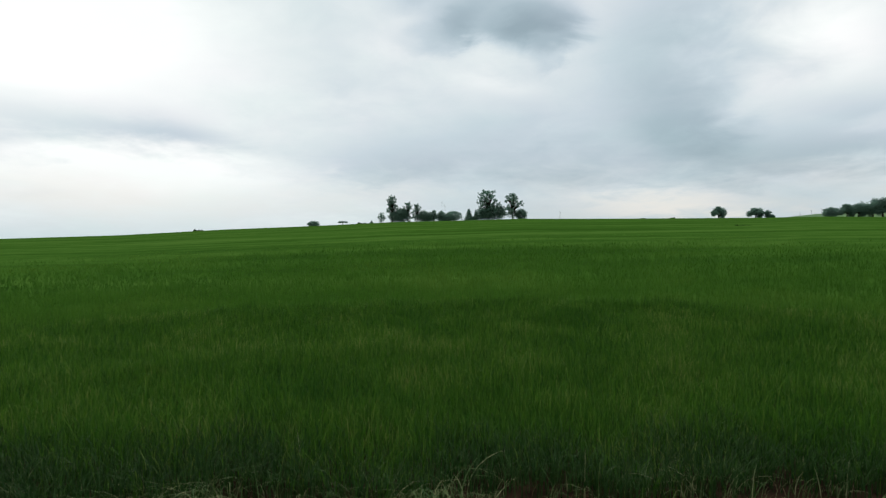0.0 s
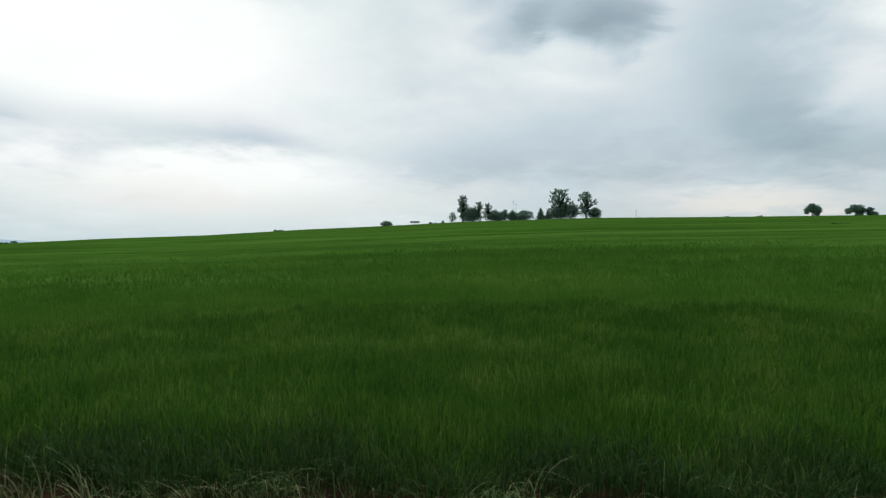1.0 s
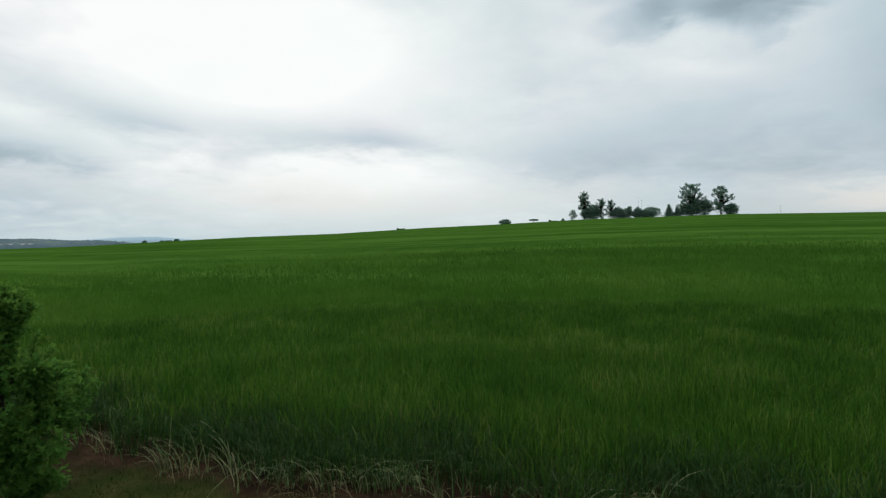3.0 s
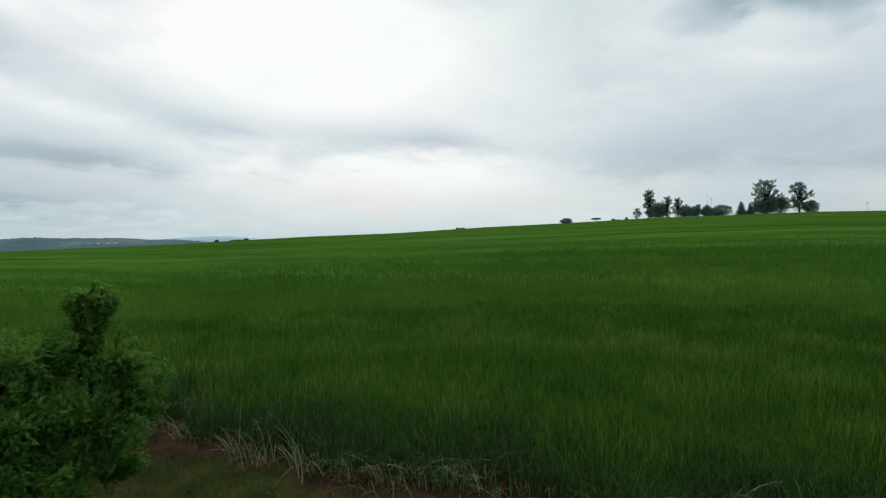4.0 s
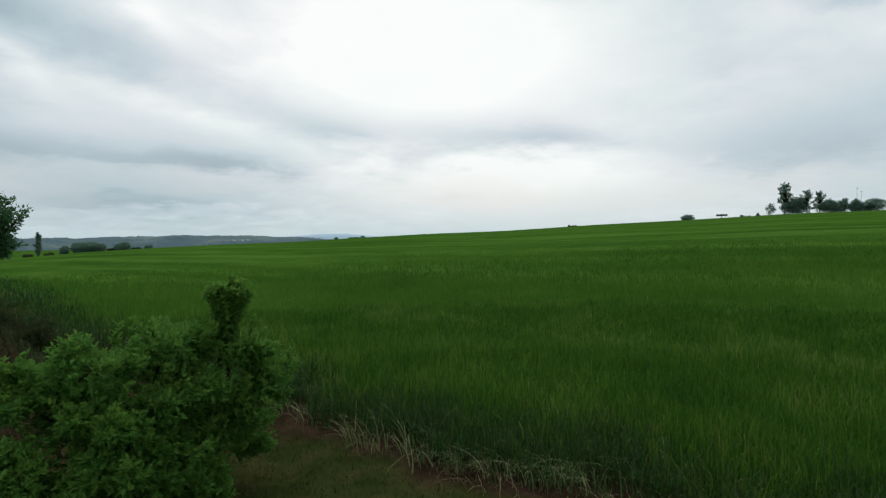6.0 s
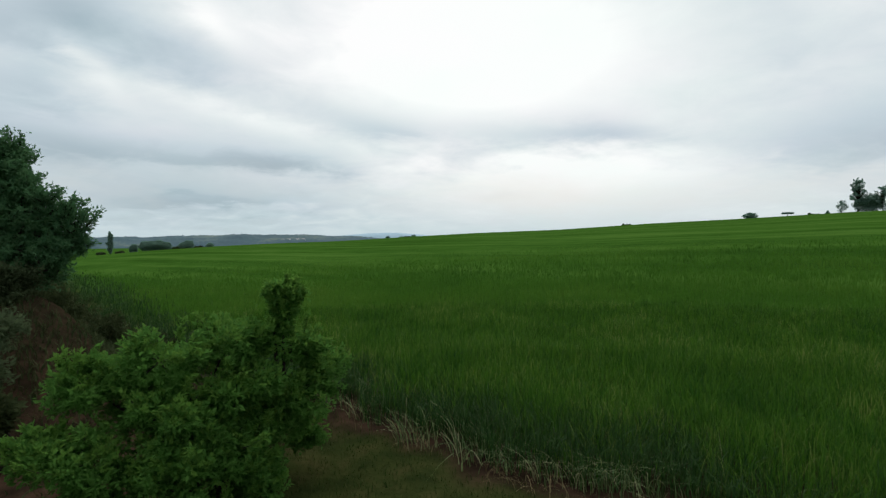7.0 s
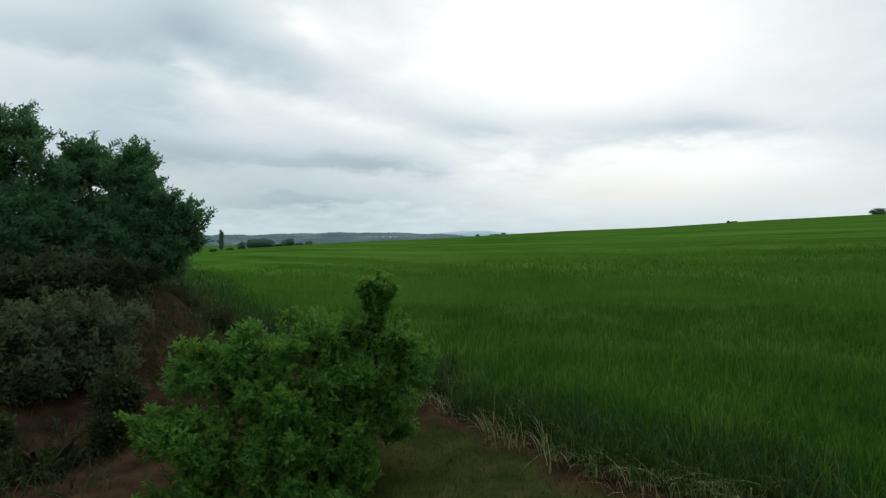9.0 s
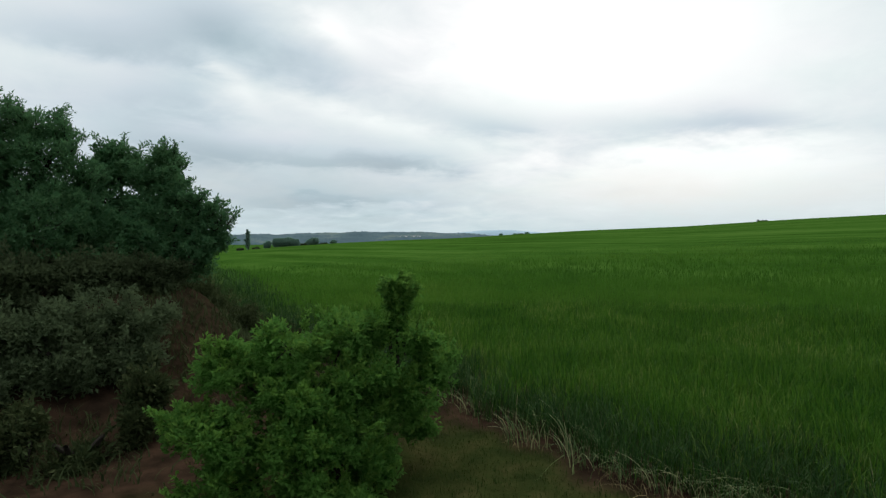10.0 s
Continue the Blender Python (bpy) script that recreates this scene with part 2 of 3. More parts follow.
def ground_material():
    m = bpy.data.materials.new("ground")
    m.use_nodes = True
    t = m.node_tree
    bsdf = t.nodes["Principled BSDF"]
    tc = t.nodes.new("ShaderNodeTexCoord")

    def fbm(s, detail, stretch=None):
        n = t.nodes.new("ShaderNodeTexNoise")
        n.inputs["Scale"].default_value, n.inputs["Detail"].default_value = s, detail
        if stretch:
            mp = t.nodes.new("ShaderNodeMapping")
            mp.inputs["Scale"].default_value, mp.inputs["Rotation"].default_value = stretch, (0, 0, radians(-12))
            t.links.new(tc.outputs["Object"], mp.inputs[0])
            t.links.new(mp.outputs[0], n.inputs["Vector"])
        else:
            t.links.new(tc.outputs["Object"], n.inputs["Vector"])
        return n.outputs["Fac"]

    def ramp(fac, *stops):
        r = t.nodes.new("ShaderNodeValToRGB")
        t.links.new(fac, r.inputs[0])
        e = r.color_ramp.elements
        e[0].position, e[0].color = stops[0][0], (*stops[0][1], 1)
        e[1].position, e[1].color = stops[-1][0], (*stops[-1][1], 1)
        for pos, col in stops[1:-1]:
            e.new(pos).color = (*col, 1)
        return r.outputs[0]

    def blend(fac, a, b):
        n = t.nodes.new("ShaderNodeMix")
        n.data_type = "RGBA"
        for s, v in ((0, fac), (6, a), (7, b)):
            t.links.new(v, n.inputs[s])
        return n.outputs[2]

    def attribute(name):
        a = t.nodes.new("ShaderNodeAttribute")
        a.attribute_name = name
        return a.outputs["Fac"]

    M = lambda op, a, b=None, c=None, clamp=False: shader_math(t, op, a, b, c, clamp)
    soil = ramp(fbm(2.5, 6), (.3, (.015, .010, .0065)), (.5, (.029, .018, .0115)), (.75, (.052, .030, .019)))
    turf = ramp(fbm(1.6, 8), (.3, (.014, .021, .006)), (.5, (.025, .031, .009)), (.72, (.046, .042, .016)))
    rows = M("ADD", M("MULTIPLY", fbm(.02, 5, (1, 9, 1)), .75), M("MULTIPLY", fbm(.4, 5), .25))
    crop = ramp(rows, (.39, (.0225, .060, .008)), (.5, (.033, .081, .011)), (.61, (.050, .106, .017)))
    # dark brown for the tree shade on the bank, put into the ground colour
    bank_shade = ramp(fbm(5, 6), (.35, (.015, .012, .007)), (.65, (.036, .025, .015)))
    base = blend(attribute("turf"), soil, turf)
    base = blend(attribute("bank_shade"), base, bank_shade)
    base = blend(attribute("crop"), base, crop)
    t.links.new(base, bsdf.inputs["Base Color"])
    bsdf.inputs["Roughness"].default_value = .95
    bsdf.inputs["Specular IOR Level"].default_value = 0
    n = t.nodes.new("ShaderNodeBump")
    n.inputs["Strength"].default_value, n.inputs["Distance"].default_value = .8, .06
    t.links.new(fbm(9, 6), n.inputs["Height"])
    t.links.new(n.outputs[0], bsdf.inputs["Normal"])
    return m


MAT_GROUND = ground_material()


# ---- the lie of the land ----
def smooth(a, b, v):
    s = np.clip((v - a) / (b - a), 0, 1)
    return s * s * (3 - 2 * s)


# bearing (degrees to the left of the first view), elevation of the field's crest, distance of the crest
CREST = [(-180, -1.0, 260), (-120, -.5, 260), (-60, 1.3, 290), (-38, 1.82, 300), (-33.5, 1.98, 300), (-30, 1.98, 300), (-25, 2.05, 300), (-8, 2.26, 300), (5, 2.0, 300), (13, 1.6, 300),
         (21, 1.25, 300), (30, .69, 295), (38, .40, 290), (44, .08, 285), (50, -.28, 275), (53, -.42, 268), (57.6, -.56, 260), (63, -.80, 250), (69, -1.16, 235),
         (74, -1.60, 225), (80, -1.7, 220), (110, -1.3, 240), (180, -1.0, 260)]
CROP_TOP = 0.8


def crop_edge(x):
    """y of the field's near edge."""
    x = np.asarray(x, float)
    return np.interp(x, [-90, -60, -40, -25, -15, -11, -8.5, -6.5, -2, 6, 60], [20.5, 14.4, 10.4, 7.8, 7.45, 7.5, 7.45, 7.05, 7.45, 7.7, 8.6]) + .18 * np.sin(x * 1.7) + .12 * np.sin(x * 4.1 + 1)


def land(x, y):
    x, y = np.asarray(x, float), np.asarray(y, float)
    r = np.hypot(x, y)
    az = np.degrees(np.arctan2(-x, y))
    c = np.array(CREST)
    el, far = np.interp(az, c[:, 0], c[:, 1]), np.interp(az, c[:, 0], c[:, 2])
    eye = EYE - CROP_TOP
    rise = np.tan(np.radians(el)) + 2 * eye / far
    q = np.minimum(r, 1.5 * far)
    z = (rise * q - eye * q * q / far ** 2) * smooth(5, 45, r)
    z += (-32 - z) * smooth(1.5 * far, 900, r)
    bank = smooth(-10.6, -16.0, x) * smooth(6.6, 3.0, y) * smooth(-40, -32, x) * smooth(-22, -14, y)
    z += bank * (2.1 + .25 * np.sin(x * 1.3 + y) + .15 * np.sin(y * 2.3 - x * .7))
    z += np.where(r < 60, .03 * np.sin(x * 2.1) * np.sin(y * 1.7) + .02 * np.sin(x * 5.3 + y * 4.1), 0)
    return z


def grid_mesh(name, verts, quads, mat, tris=None, smooth_shade=True):
    me = bpy.data.meshes.new(name)
    verts = np.asarray(verts, np.float32)
    nq = 0 if quads is None else len(quads)
    nt = 0 if tris is None else len(tris)
    loops = np.concatenate([a.ravel() for a in (quads, tris) if a is not None]).astype(np.int32)
    starts = np.concatenate([np.arange(nq) * 4, nq * 4 + np.arange(nt) * 3]).astype(np.int32)
    me.vertices.add(len(verts))
    me.vertices.foreach_set("co", verts.ravel())
    me.loops.add(len(loops))
    me.loops.foreach_set("vertex_index", loops)
    me.polygons.add(nq + nt)
    me.polygons.foreach_set("loop_start", starts)
    me.polygons.foreach_set("use_smooth", np.full(nq + nt, smooth_shade))
    me.update(calc_edges=True)
    me.validate()
    me.materials.append(mat)
    return me


def build_ground():
    radii = np.concatenate([[0.0], np.geomspace(.8, 60, 120), np.geomspace(64, 4700, 60)])
    turns = np.radians(np.concatenate([np.arange(-180, -60, 3), np.arange(-60, 110, .75), np.arange(110, 180, 3)]))
    R, A = np.meshgrid(radii, turns, indexing="ij")
    x, y = -np.sin(A) * R, np.cos(A) * R
    z = land(x, y) + np.interp(np.log(np.maximum(R, 1)), np.log([14, 28, 60, 120]), [0, .25, .53, .68]) * (1 - smooth(420, 600, R)) * smooth(1, 6, y - crop_edge(x))
    n, m = R.shape
    i, j = np.meshgrid(np.arange(n - 1), np.arange(m), indexing="ij")
    k = (j + 1) % m
    quads = np.stack([i * m + j, i * m + k, (i + 1) * m + k, (i + 1) * m + j], -1).reshape(-1, 4)
    me = grid_mesh("ground", np.stack([x, y, z], -1).reshape(-1, 3), quads, MAT_GROUND)
    inside = y - crop_edge(x)
    crop = smooth(11, 20, R) * smooth(.3, 2.5, inside)
    crop = np.maximum(crop, smooth(150, 260, R))
    turf = smooth(-.2, -.8, inside) * smooth(-9.0, -7.6, x)
    # where the bank is coloured darker for the shade of the trees
    bank_shade = smooth(.5, 1.3, z) * smooth(-12, -14.5, x) * smooth(1, -.2, inside) * smooth(60, 40, R) * .85
    for label, values in (("crop", crop), ("turf", turf), ("bank_shade", bank_shade)):
        me.attributes.new(label, "FLOAT", "POINT").data.foreach_set("value", values.ravel().astype(np.float32))
    return tagged(new("ground", me), "rolling farmland of red soil, turf and green crop", "ground", kind="structure")


build_ground()


# ---- blades ----
def blades(x, y, height, width, lean, sweep, steps, droop=1.0, lift=0.0):
    """Curved tapering blades rooted on the land: verts and triangles."""
    n = len(x)
    z = land(x, y) - .02 + lift
    face = sweep + np.pi / 2 + rng.normal(0, .35, n)
    side = np.stack([np.cos(face), np.sin(face), np.zeros(n)], -1)
    out = np.stack([np.cos(sweep), np.sin(sweep), np.zeros(n)], -1)
    base = np.stack([x, y, z], -1)
    rings = []
    for s in range(steps):
        f = s / steps
        p = base + out * (lean * height * f ** 2)[:, None]
        p[:, 2] += height * (f - droop * lean * .35 * f ** 3)
        w = (width * (1 - .75 * f) * .5)[:, None] * side
        rings += [p - w, p + w]
    tip = base + out * (lean * height)[:, None]
    tip[:, 2] += height * (1 - droop * lean * .35)
    rings.append(tip)
    verts = np.stack(rings, 1)
    per = 2 * steps + 1
    tri = []
    for s in range(steps - 1):
        a = 2 * s
        tri += [(a, a + 1, a + 3), (a, a + 3, a + 2)]
    tri.append((2 * steps - 2, 2 * steps - 1, 2 * steps))
    tris = (np.arange(n) * per)[:, None, None] + np.array(tri)[None]
    return verts.reshape(-1, 3), tris.reshape(-1, 3)


def join(pieces):
    verts, tris, off = [], [], 0
    for v, t in pieces:
        verts.append(v)
        tris.append(t + off)
        off += len(v)
    return np.concatenate(verts), np.concatenate(tris)


def scatter(r0, r1, a0, a1, count):
    r = np.sqrt(rng.uniform(r0 * r0, r1 * r1, count))
    a = np.radians(rng.uniform(a0, a1, count))
    return -np.sin(a) * r, np.cos(a) * r


def build_crop():
    bands, far_bands, margin = [], [], []
    for r0, r1, density, h, w, steps, bow in ((7, 11, 760, .76, .0135, 4, 1.0), (11, 16, 420, .76, .0175, 3, 1.0), (16, 24, 260, .75, .022, 3, 1.0), (24, 110, 85, .75, .029, 2, .8),
                                              (110, 330, .35, .73, .10, 2, .6)):
        area = math.radians(122) / 2 * (r1 * r1 - r0 * r0)
        x, y = scatter(r0, r1, -43, 79, int(area * density))
        thin = np.ones(len(x))
        if r1 == 110:
            # sparser, broader blades with distance
            thin = (24 / np.hypot(x, y)) ** 2.1
            keep = rng.random(len(x)) < thin * (1 - .6 * smooth(32, 75, np.hypot(x, y)))
            x, y, thin = x[keep], y[keep], thin[keep]
        keep = y > crop_edge(x)
        x, y, thin = x[keep], y[keep], thin[keep]
        n = len(x)
        r = np.hypot(x, y)
        # plants stand in loose tussocks; most leaves spring from the stalk above the soil
        drift = np.sin(x * .9 + 1.3 * np.sin(y * .7)) * np.sin(y * 1.1 + x * .3) + .6 * np.sin(x * .23 - y * .31)
        edge = np.clip((y - crop_edge(x)) / 1.4, 0, 1)
        uneven = np.interp(r, [15, 35, 60], [.12, .07, .03])
        total = h * (1 - .16 * np.clip((r - 40) / 45, 0, 1)) * (1 + uneven * rng.normal(0, 1, n)) * (1 + .07 * drift) * (.72 + .28 * edge)
        start = np.where(rng.random(n) < .78, rng.uniform(.3, .72, n), 0) * total
        lean = bow * np.where(start > 0, rng.uniform(.10, .85, n), np.abs(rng.normal(.14, .1, n))) + .25 * (1 - edge) * rng.random(n)
        wide, turn = w * thin ** -.38 * rng.uniform(.7, 1.3, n), rng.uniform(0, 2 * np.pi, n)
        inside = y - crop_edge(x)
        # band of darker margin blades, widened leftwards for the shadowed crop edge
        rank = (inside < 1.05 + .09 * np.clip(-15 - x, 0, 25) + .45 * np.sin(x * 1.3) * np.sin(x * .37 + y) + rng.normal(0, .55, n)) & (r0 < 40)
        for rows, which in ((far_bands if r0 >= 24 else bands, ~rank), (margin, rank)):
            if which.any():
                rows.append(blades(x[which], y[which], (total - start)[which], wide[which], lean[which], turn[which], steps, 1.0, start[which]))
    for name, rows, mat, label, kind in (("margin_grass", margin, MAT_MARGIN, "bluish-green rank grass at the crop margin, edge shade in its colour", "grass"),
                                         ("crop_grass", bands, MAT_CROP, "dense knee-high green cereal crop covering the field", "crop"),
                                         ("distant_crop_grass", far_bands, MAT_CROP_FAR, "even green cereal crop on the rising field", "crop")):
        v, t = join(rows)
        tagged(new(name, grid_mesh(name, v, None, mat, t, False)), label, kind, kind="stuff")


def build_edges():
    # pale arching blades in uneven tufts, some fallen outwards, and trampled straw at their feet
    tufts = np.concatenate([rng.uniform(-26, 1.5, 42), rng.uniform(-6.5, 1, 26), rng.uniform(1.5, 13, 16)])
    count = len(tufts)
    back, sway, fall, tall = rng.normal(.12, .28, count), rng.normal(-np.pi / 2, .9, count), rng.uniform(.2, 1.0, count), rng.uniform(.6, 1.1, count)
    n = 2300
    k = (count * rng.random(n) ** 1.3).astype(int)
    k = rng.permutation(count)[k]
    loose = rng.random(n) < .35
    x = np.where(loose, rng.uniform(-30, 13, n), tufts[k] + rng.normal(0, .2, n))
    y = crop_edge(x) + np.where(loose, rng.normal(.35, .5, n), back[k] + rng.normal(0, .13, n))
    v, t = blades(x, y, rng.uniform(.42, .9, n) * tall[k], rng.uniform(.009, .017, n), np.where(loose, rng.uniform(.1, .7, n), fall[k] + rng.uniform(0, .5, n)),
                  np.where(loose, rng.uniform(0, 2 * np.pi, n), sway[k] + rng.normal(0, .7, n)), 6, 1.3)
    tagged(new("arching_grass", grid_mesh("arching_grass", v, None, MAT_DRY, t, False)), "pale green arching grass along the field edge", "grass", kind="stuff")
    n = 750
    heap = rng.uniform(-26, 10, 60)
    out = np.abs(rng.normal(0, .2, 60))
    k = rng.integers(0, 60, n)
    x = heap[k] + rng.normal(0, .28, n)
    y = crop_edge(x) - out[k] + rng.normal(0, .14, n)
    v, t = blades(x, y, rng.uniform(.14, .48, n), rng.uniform(.007, .014, n), rng.uniform(.5, 1.7, n), rng.normal(-np.pi / 2, 1.3, n), 4, 1.4)
    tagged(new("dry_grass", grid_mesh("dry_grass", v, None, MAT_STRAW, t, False)), "trampled straw at the foot of the crop", "grass", kind="stuff")
    n = 42000
    x, y = rng.uniform(-13, 9, n), rng.uniform(2.0, 7.6, n)
    keep = (crop_edge(x) - y > .2 + .6 * rng.random(n)) & (np.hypot(x, y) > 4)
    x, y = x[keep], y[keep]
    n = len(x)
    v, t = blades(x, y, rng.uniform(.05, .17, n), rng.uniform(.006, .014, n), rng.uniform(.2, .9, n), rng.uniform(0, 2 * np.pi, n), 2)
    # bank weeds, dark and dense to stand in for the shade of the trees
    m = 46000
    wx, wy = rng.uniform(-34, -8.4, m), rng.uniform(-4, 7.4, m)
    near = (wy < crop_edge(wx) - .2) & (np.sin(wx * 1.1 + wy) + np.sin(wy * 1.9 - wx * .6) + rng.normal(0, .6, m) > np.where(wx > -13, 1.0, -.9))
    wx, wy = wx[near], wy[near]
    m = len(wx)
    wv, wt = blades(wx, wy, rng.uniform(.10, .42, m), rng.uniform(.015, .04, m), rng.uniform(.3, 1.1, m), rng.uniform(0, 2 * np.pi, m), 3)
    tagged(new("bank_weeds", grid_mesh("bank_weeds", wv, None, MAT_WEED, wt, False)), "rank weeds on the red bank, dark for the shade of the trees", "weeds", kind="stuff")
    tagged(new("verge_grass", grid_mesh("verge_grass", v, None, MAT_VERGE, t, False)), "short olive-green turf on the verge", "grass", kind="stuff")


build_crop()
build_edges()


# ---- trees and bushes ----
def part(name, me, parent, label=""):
    ob = new(name, me)
    ob.parent = parent
    return tagged(ob, label)


def tubes(lines, sides=6):
    """Tapered round limbs: lines of (points, radii)."""
    verts, quads, off = [], [], 0
    ring = np.linspace(0, 2 * np.pi, sides, endpoint=False)
    for pts, rad in lines:
        pts = np.asarray(pts, float)
        d = np.gradient(pts, axis=0)
        d /= np.linalg.norm(d, axis=1, keepdims=True) + 1e-9
        ref = np.where(np.abs(d[:, 2:3]) > .9, [[1.0, 0, 0]], [[0, 0, 1.0]])
        u = np.cross(d, ref)
        u /= np.linalg.norm(u, axis=1, keepdims=True) + 1e-9
        w = np.cross(d, u)
        v = pts[:, None] + np.asarray(rad)[:, None, None] * (np.cos(ring)[None, :, None] * u[:, None] + np.sin(ring)[None, :, None] * w[:, None])
        verts.append(v.reshape(-1, 3))
        for i in range(len(pts) - 1):
            for j in range(sides):
                k = (j + 1) % sides
                quads.append((off + i * sides + j, off + i * sides + k, off + (i + 1) * sides + k, off + (i + 1) * sides + j))
        off += len(pts) * sides
    return np.concatenate(verts), np.array(quads)


def leaf_cloud(tips, ways, size, per, spread, ratio=.45, fold=.25):
    """Whorls of folded leaves: per leaves round each tip, fanning out of its way."""
    n = len(tips) * per
    tip = np.repeat(tips, per, 0) + rng.normal(0, spread, (n, 3))
    way = np.repeat(ways, per, 0) + rng.normal(0, .75, (n, 3))
    way /= np.linalg.norm(way, axis=1, keepdims=True)
    side = np.cross(way, rng.normal(0, .5, (n, 3)) + [0, 0, 1.0])
    side /= np.linalg.norm(side, axis=1, keepdims=True) + 1e-9
    up = np.cross(side, way)
    L = (size * rng.uniform(.6, 1.3, n))[:, None]
    mid = tip + way * L * .5
    a = mid - side * L * ratio * .5 + up * L * fold * .3
    b = mid + side * L * ratio * .5 + up * L * fold * .3
    end = tip + way * L - up * L * fold * .35
    verts = np.stack([tip, a, end, b], 1).reshape(-1, 3)
    tris = (np.arange(n) * 4)[:, None, None] + np.array([(0, 2, 1), (0, 3, 2)])[None]
    return verts, tris.reshape(-1, 3)


def clump_points(c, rad, count):
    """Twig tips in one clump, most of them near its skin, with an uneven outline."""
    d = rng.normal(0, 1, (count, 3))
    d /= np.linalg.norm(d, axis=1, keepdims=True)
    k = rng.random(count) ** .45
    lump = 1 + .22 * np.sin(d[:, 0] * 5 + c[0] * 3) * np.sin(d[:, 1] * 6 + c[1]) + .15 * np.sin(d[:, 2] * 7 + c[2])
    return np.asarray(c) + d * np.asarray(rad) * (k * lump)[:, None], d


def plant(name, place, clumps, tip_count, leaf, per, spread, mats, label, category, trunk=(.12, 1.0), stems=1, group="", ratio=.45, sides=6,
          ragged=6, shoots=0, shoot=.6, lit_leaf=None, core=.4, tuft=(.3, .45)):
    """A tree or bush at place. clumps: (dx, dy, z, rx, ry, rz) over its foot; tips are dealt out by their size. Each clump breaks up into
    ragged smaller ones on its skin, and sends out leafy shoots."""
    x0, y0 = place
    ob = new(name)
    ob.location = (x0, y0, float(land(x0, y0)))
    tagged(ob, label, category, group)
    c = np.array(clumps, float)
    size = (c[:, 3] * c[:, 4] * c[:, 5]) ** (2 / 3)
    # slim leaders stay close and dense
    slim = (c[:, 3] < .3) & (name == "bush")
    share = np.maximum((size / size.sum() * tip_count * np.where(slim, 1.7, np.where((c[:, 3] < .42) & (name == "tree") & (leaf < .2), .22, 1.0))).astype(int), 6)
    thick, fork = trunk
    stem_lines, tips, ways, lit_tip = [[] for _ in range(stems)], [], [], []
    starts = []
    for s in range(stems):
        a = rng.uniform(0, 2 * np.pi)
        off = np.array([math.cos(a), math.sin(a), 0]) * thick * (0 if stems == 1 else 2.5)
        lean = np.array([c[:, 0].mean(), c[:, 1].mean(), 0]) * .5 + off * 2
        pts = [off * .6 + lean * f ** 1.5 + np.array([rng.normal(0, .03) * fork, rng.normal(0, .03) * fork, -.15 + (fork + .15) * f]) for f in np.linspace(0, 1, 5)]
        stem_lines[s].append((pts, np.linspace(thick * 1.35, thick * .75, 5)))
        starts.append(np.array(pts[-1]))
    for i, row in enumerate(c):
        mid, rad = row[:3], row[3:]
        s, lines = starts[i % stems], stem_lines[i % stems]
        if slim[i]:
            s = mid * [1, 1, 0] + [0, 0, mid[2] - 1.0]
        bend = (s + mid) / 2 + np.array([0, 0, .12 * np.linalg.norm(mid - s)]) + rng.normal(0, .05, 3) * np.linalg.norm(mid - s)
        f = np.linspace(0, 1, 6)[:, None]
        pts = (1 - f) ** 2 * s + 2 * f * (1 - f) * bend + f ** 2 * mid
        lines.append((pts, np.linspace(thick * .6, thick * .2, 6)))
        cores = [(mid, rad * .8, int(share[i] * core))]
        for k in range(ragged):
            d = rng.normal(0, 1, 3)
            d /= np.linalg.norm(d)
            q = mid + d * rad * (rng.uniform(.45, .8) if slim[i] else rng.uniform(.55, .9))
            cores.append((q, rad * rng.uniform(*tuft), max(int(share[i] * (1 - core) / ragged), 4)))
            lines.append(([mid, (mid + q) / 2 + rng.normal(0, .06, 3) * np.linalg.norm(q - mid), q], [thick * .2, thick * .13, thick * .06]))
        for q, rd, count in cores:
            p, d = clump_points(q, rd, count)
            tips.append(p)
            ways.append(d * .8 + [0, 0, .45])
            # upward-facing leaves of a clump take the lighter colour, as if lit
            lit_tip.append((d[:, 2] > (-.4 if slim[i] else 0)) & ((p - mid)[:, 2] / rad[2] > (-.6 if slim[i] else .05)) & (rng.random(count) < .55))
        for k in range(3 if slim[i] and rad[0] > .18 else 0 if slim[i] else shoots):
            d = rng.normal(0, 1, 3)
            d[2] = abs(d[2]) * .8 + .1
            d /= np.linalg.norm(d)
            p0 = mid + d * rad * .7
            way = d + [0, 0, .5] + rng.normal(0, .25, 3)
            way /= np.linalg.norm(way)
            end = p0 + way * shoot * (.5 if slim[i] else 1) * rng.uniform(.5, 1.2)
            lines.append(([p0, (p0 + end) / 2 + rng.normal(0, .04, 3) * shoot, end], [thick * .10, thick * .07, thick * .03]))
            f = np.linspace(.25, 1, 8)[:, None]
            tips.append(p0 + (end - p0) * f)
            ways.append(np.repeat(way[None], 8, 0))
            lit_tip.append(rng.random(8) < .8)
    for lines in stem_lines:
        v, q = tubes(lines[:1], sides)
        stem = part("trunk", grid_mesh("trunk", v, q, MAT_BARK), ob)
        if len(lines) > 1:
            v, q = tubes(lines[1:], sides)
            tagged(part("limbwork", grid_mesh("limbwork", v, q, MAT_BARK), stem), kind="stuff")
    tips, ways, lit_tip = np.concatenate(tips), np.concatenate(ways), np.concatenate(lit_tip)
    if lit_leaf is None:
        lit_tip[:] = False
    v, t = leaf_cloud(tips[~lit_tip], ways[~lit_tip], leaf, per, spread, ratio)
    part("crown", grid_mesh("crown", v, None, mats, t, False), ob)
    if lit_leaf is not None:
        v, t = leaf_cloud(tips[lit_tip], ways[lit_tip], leaf, per, spread, ratio)
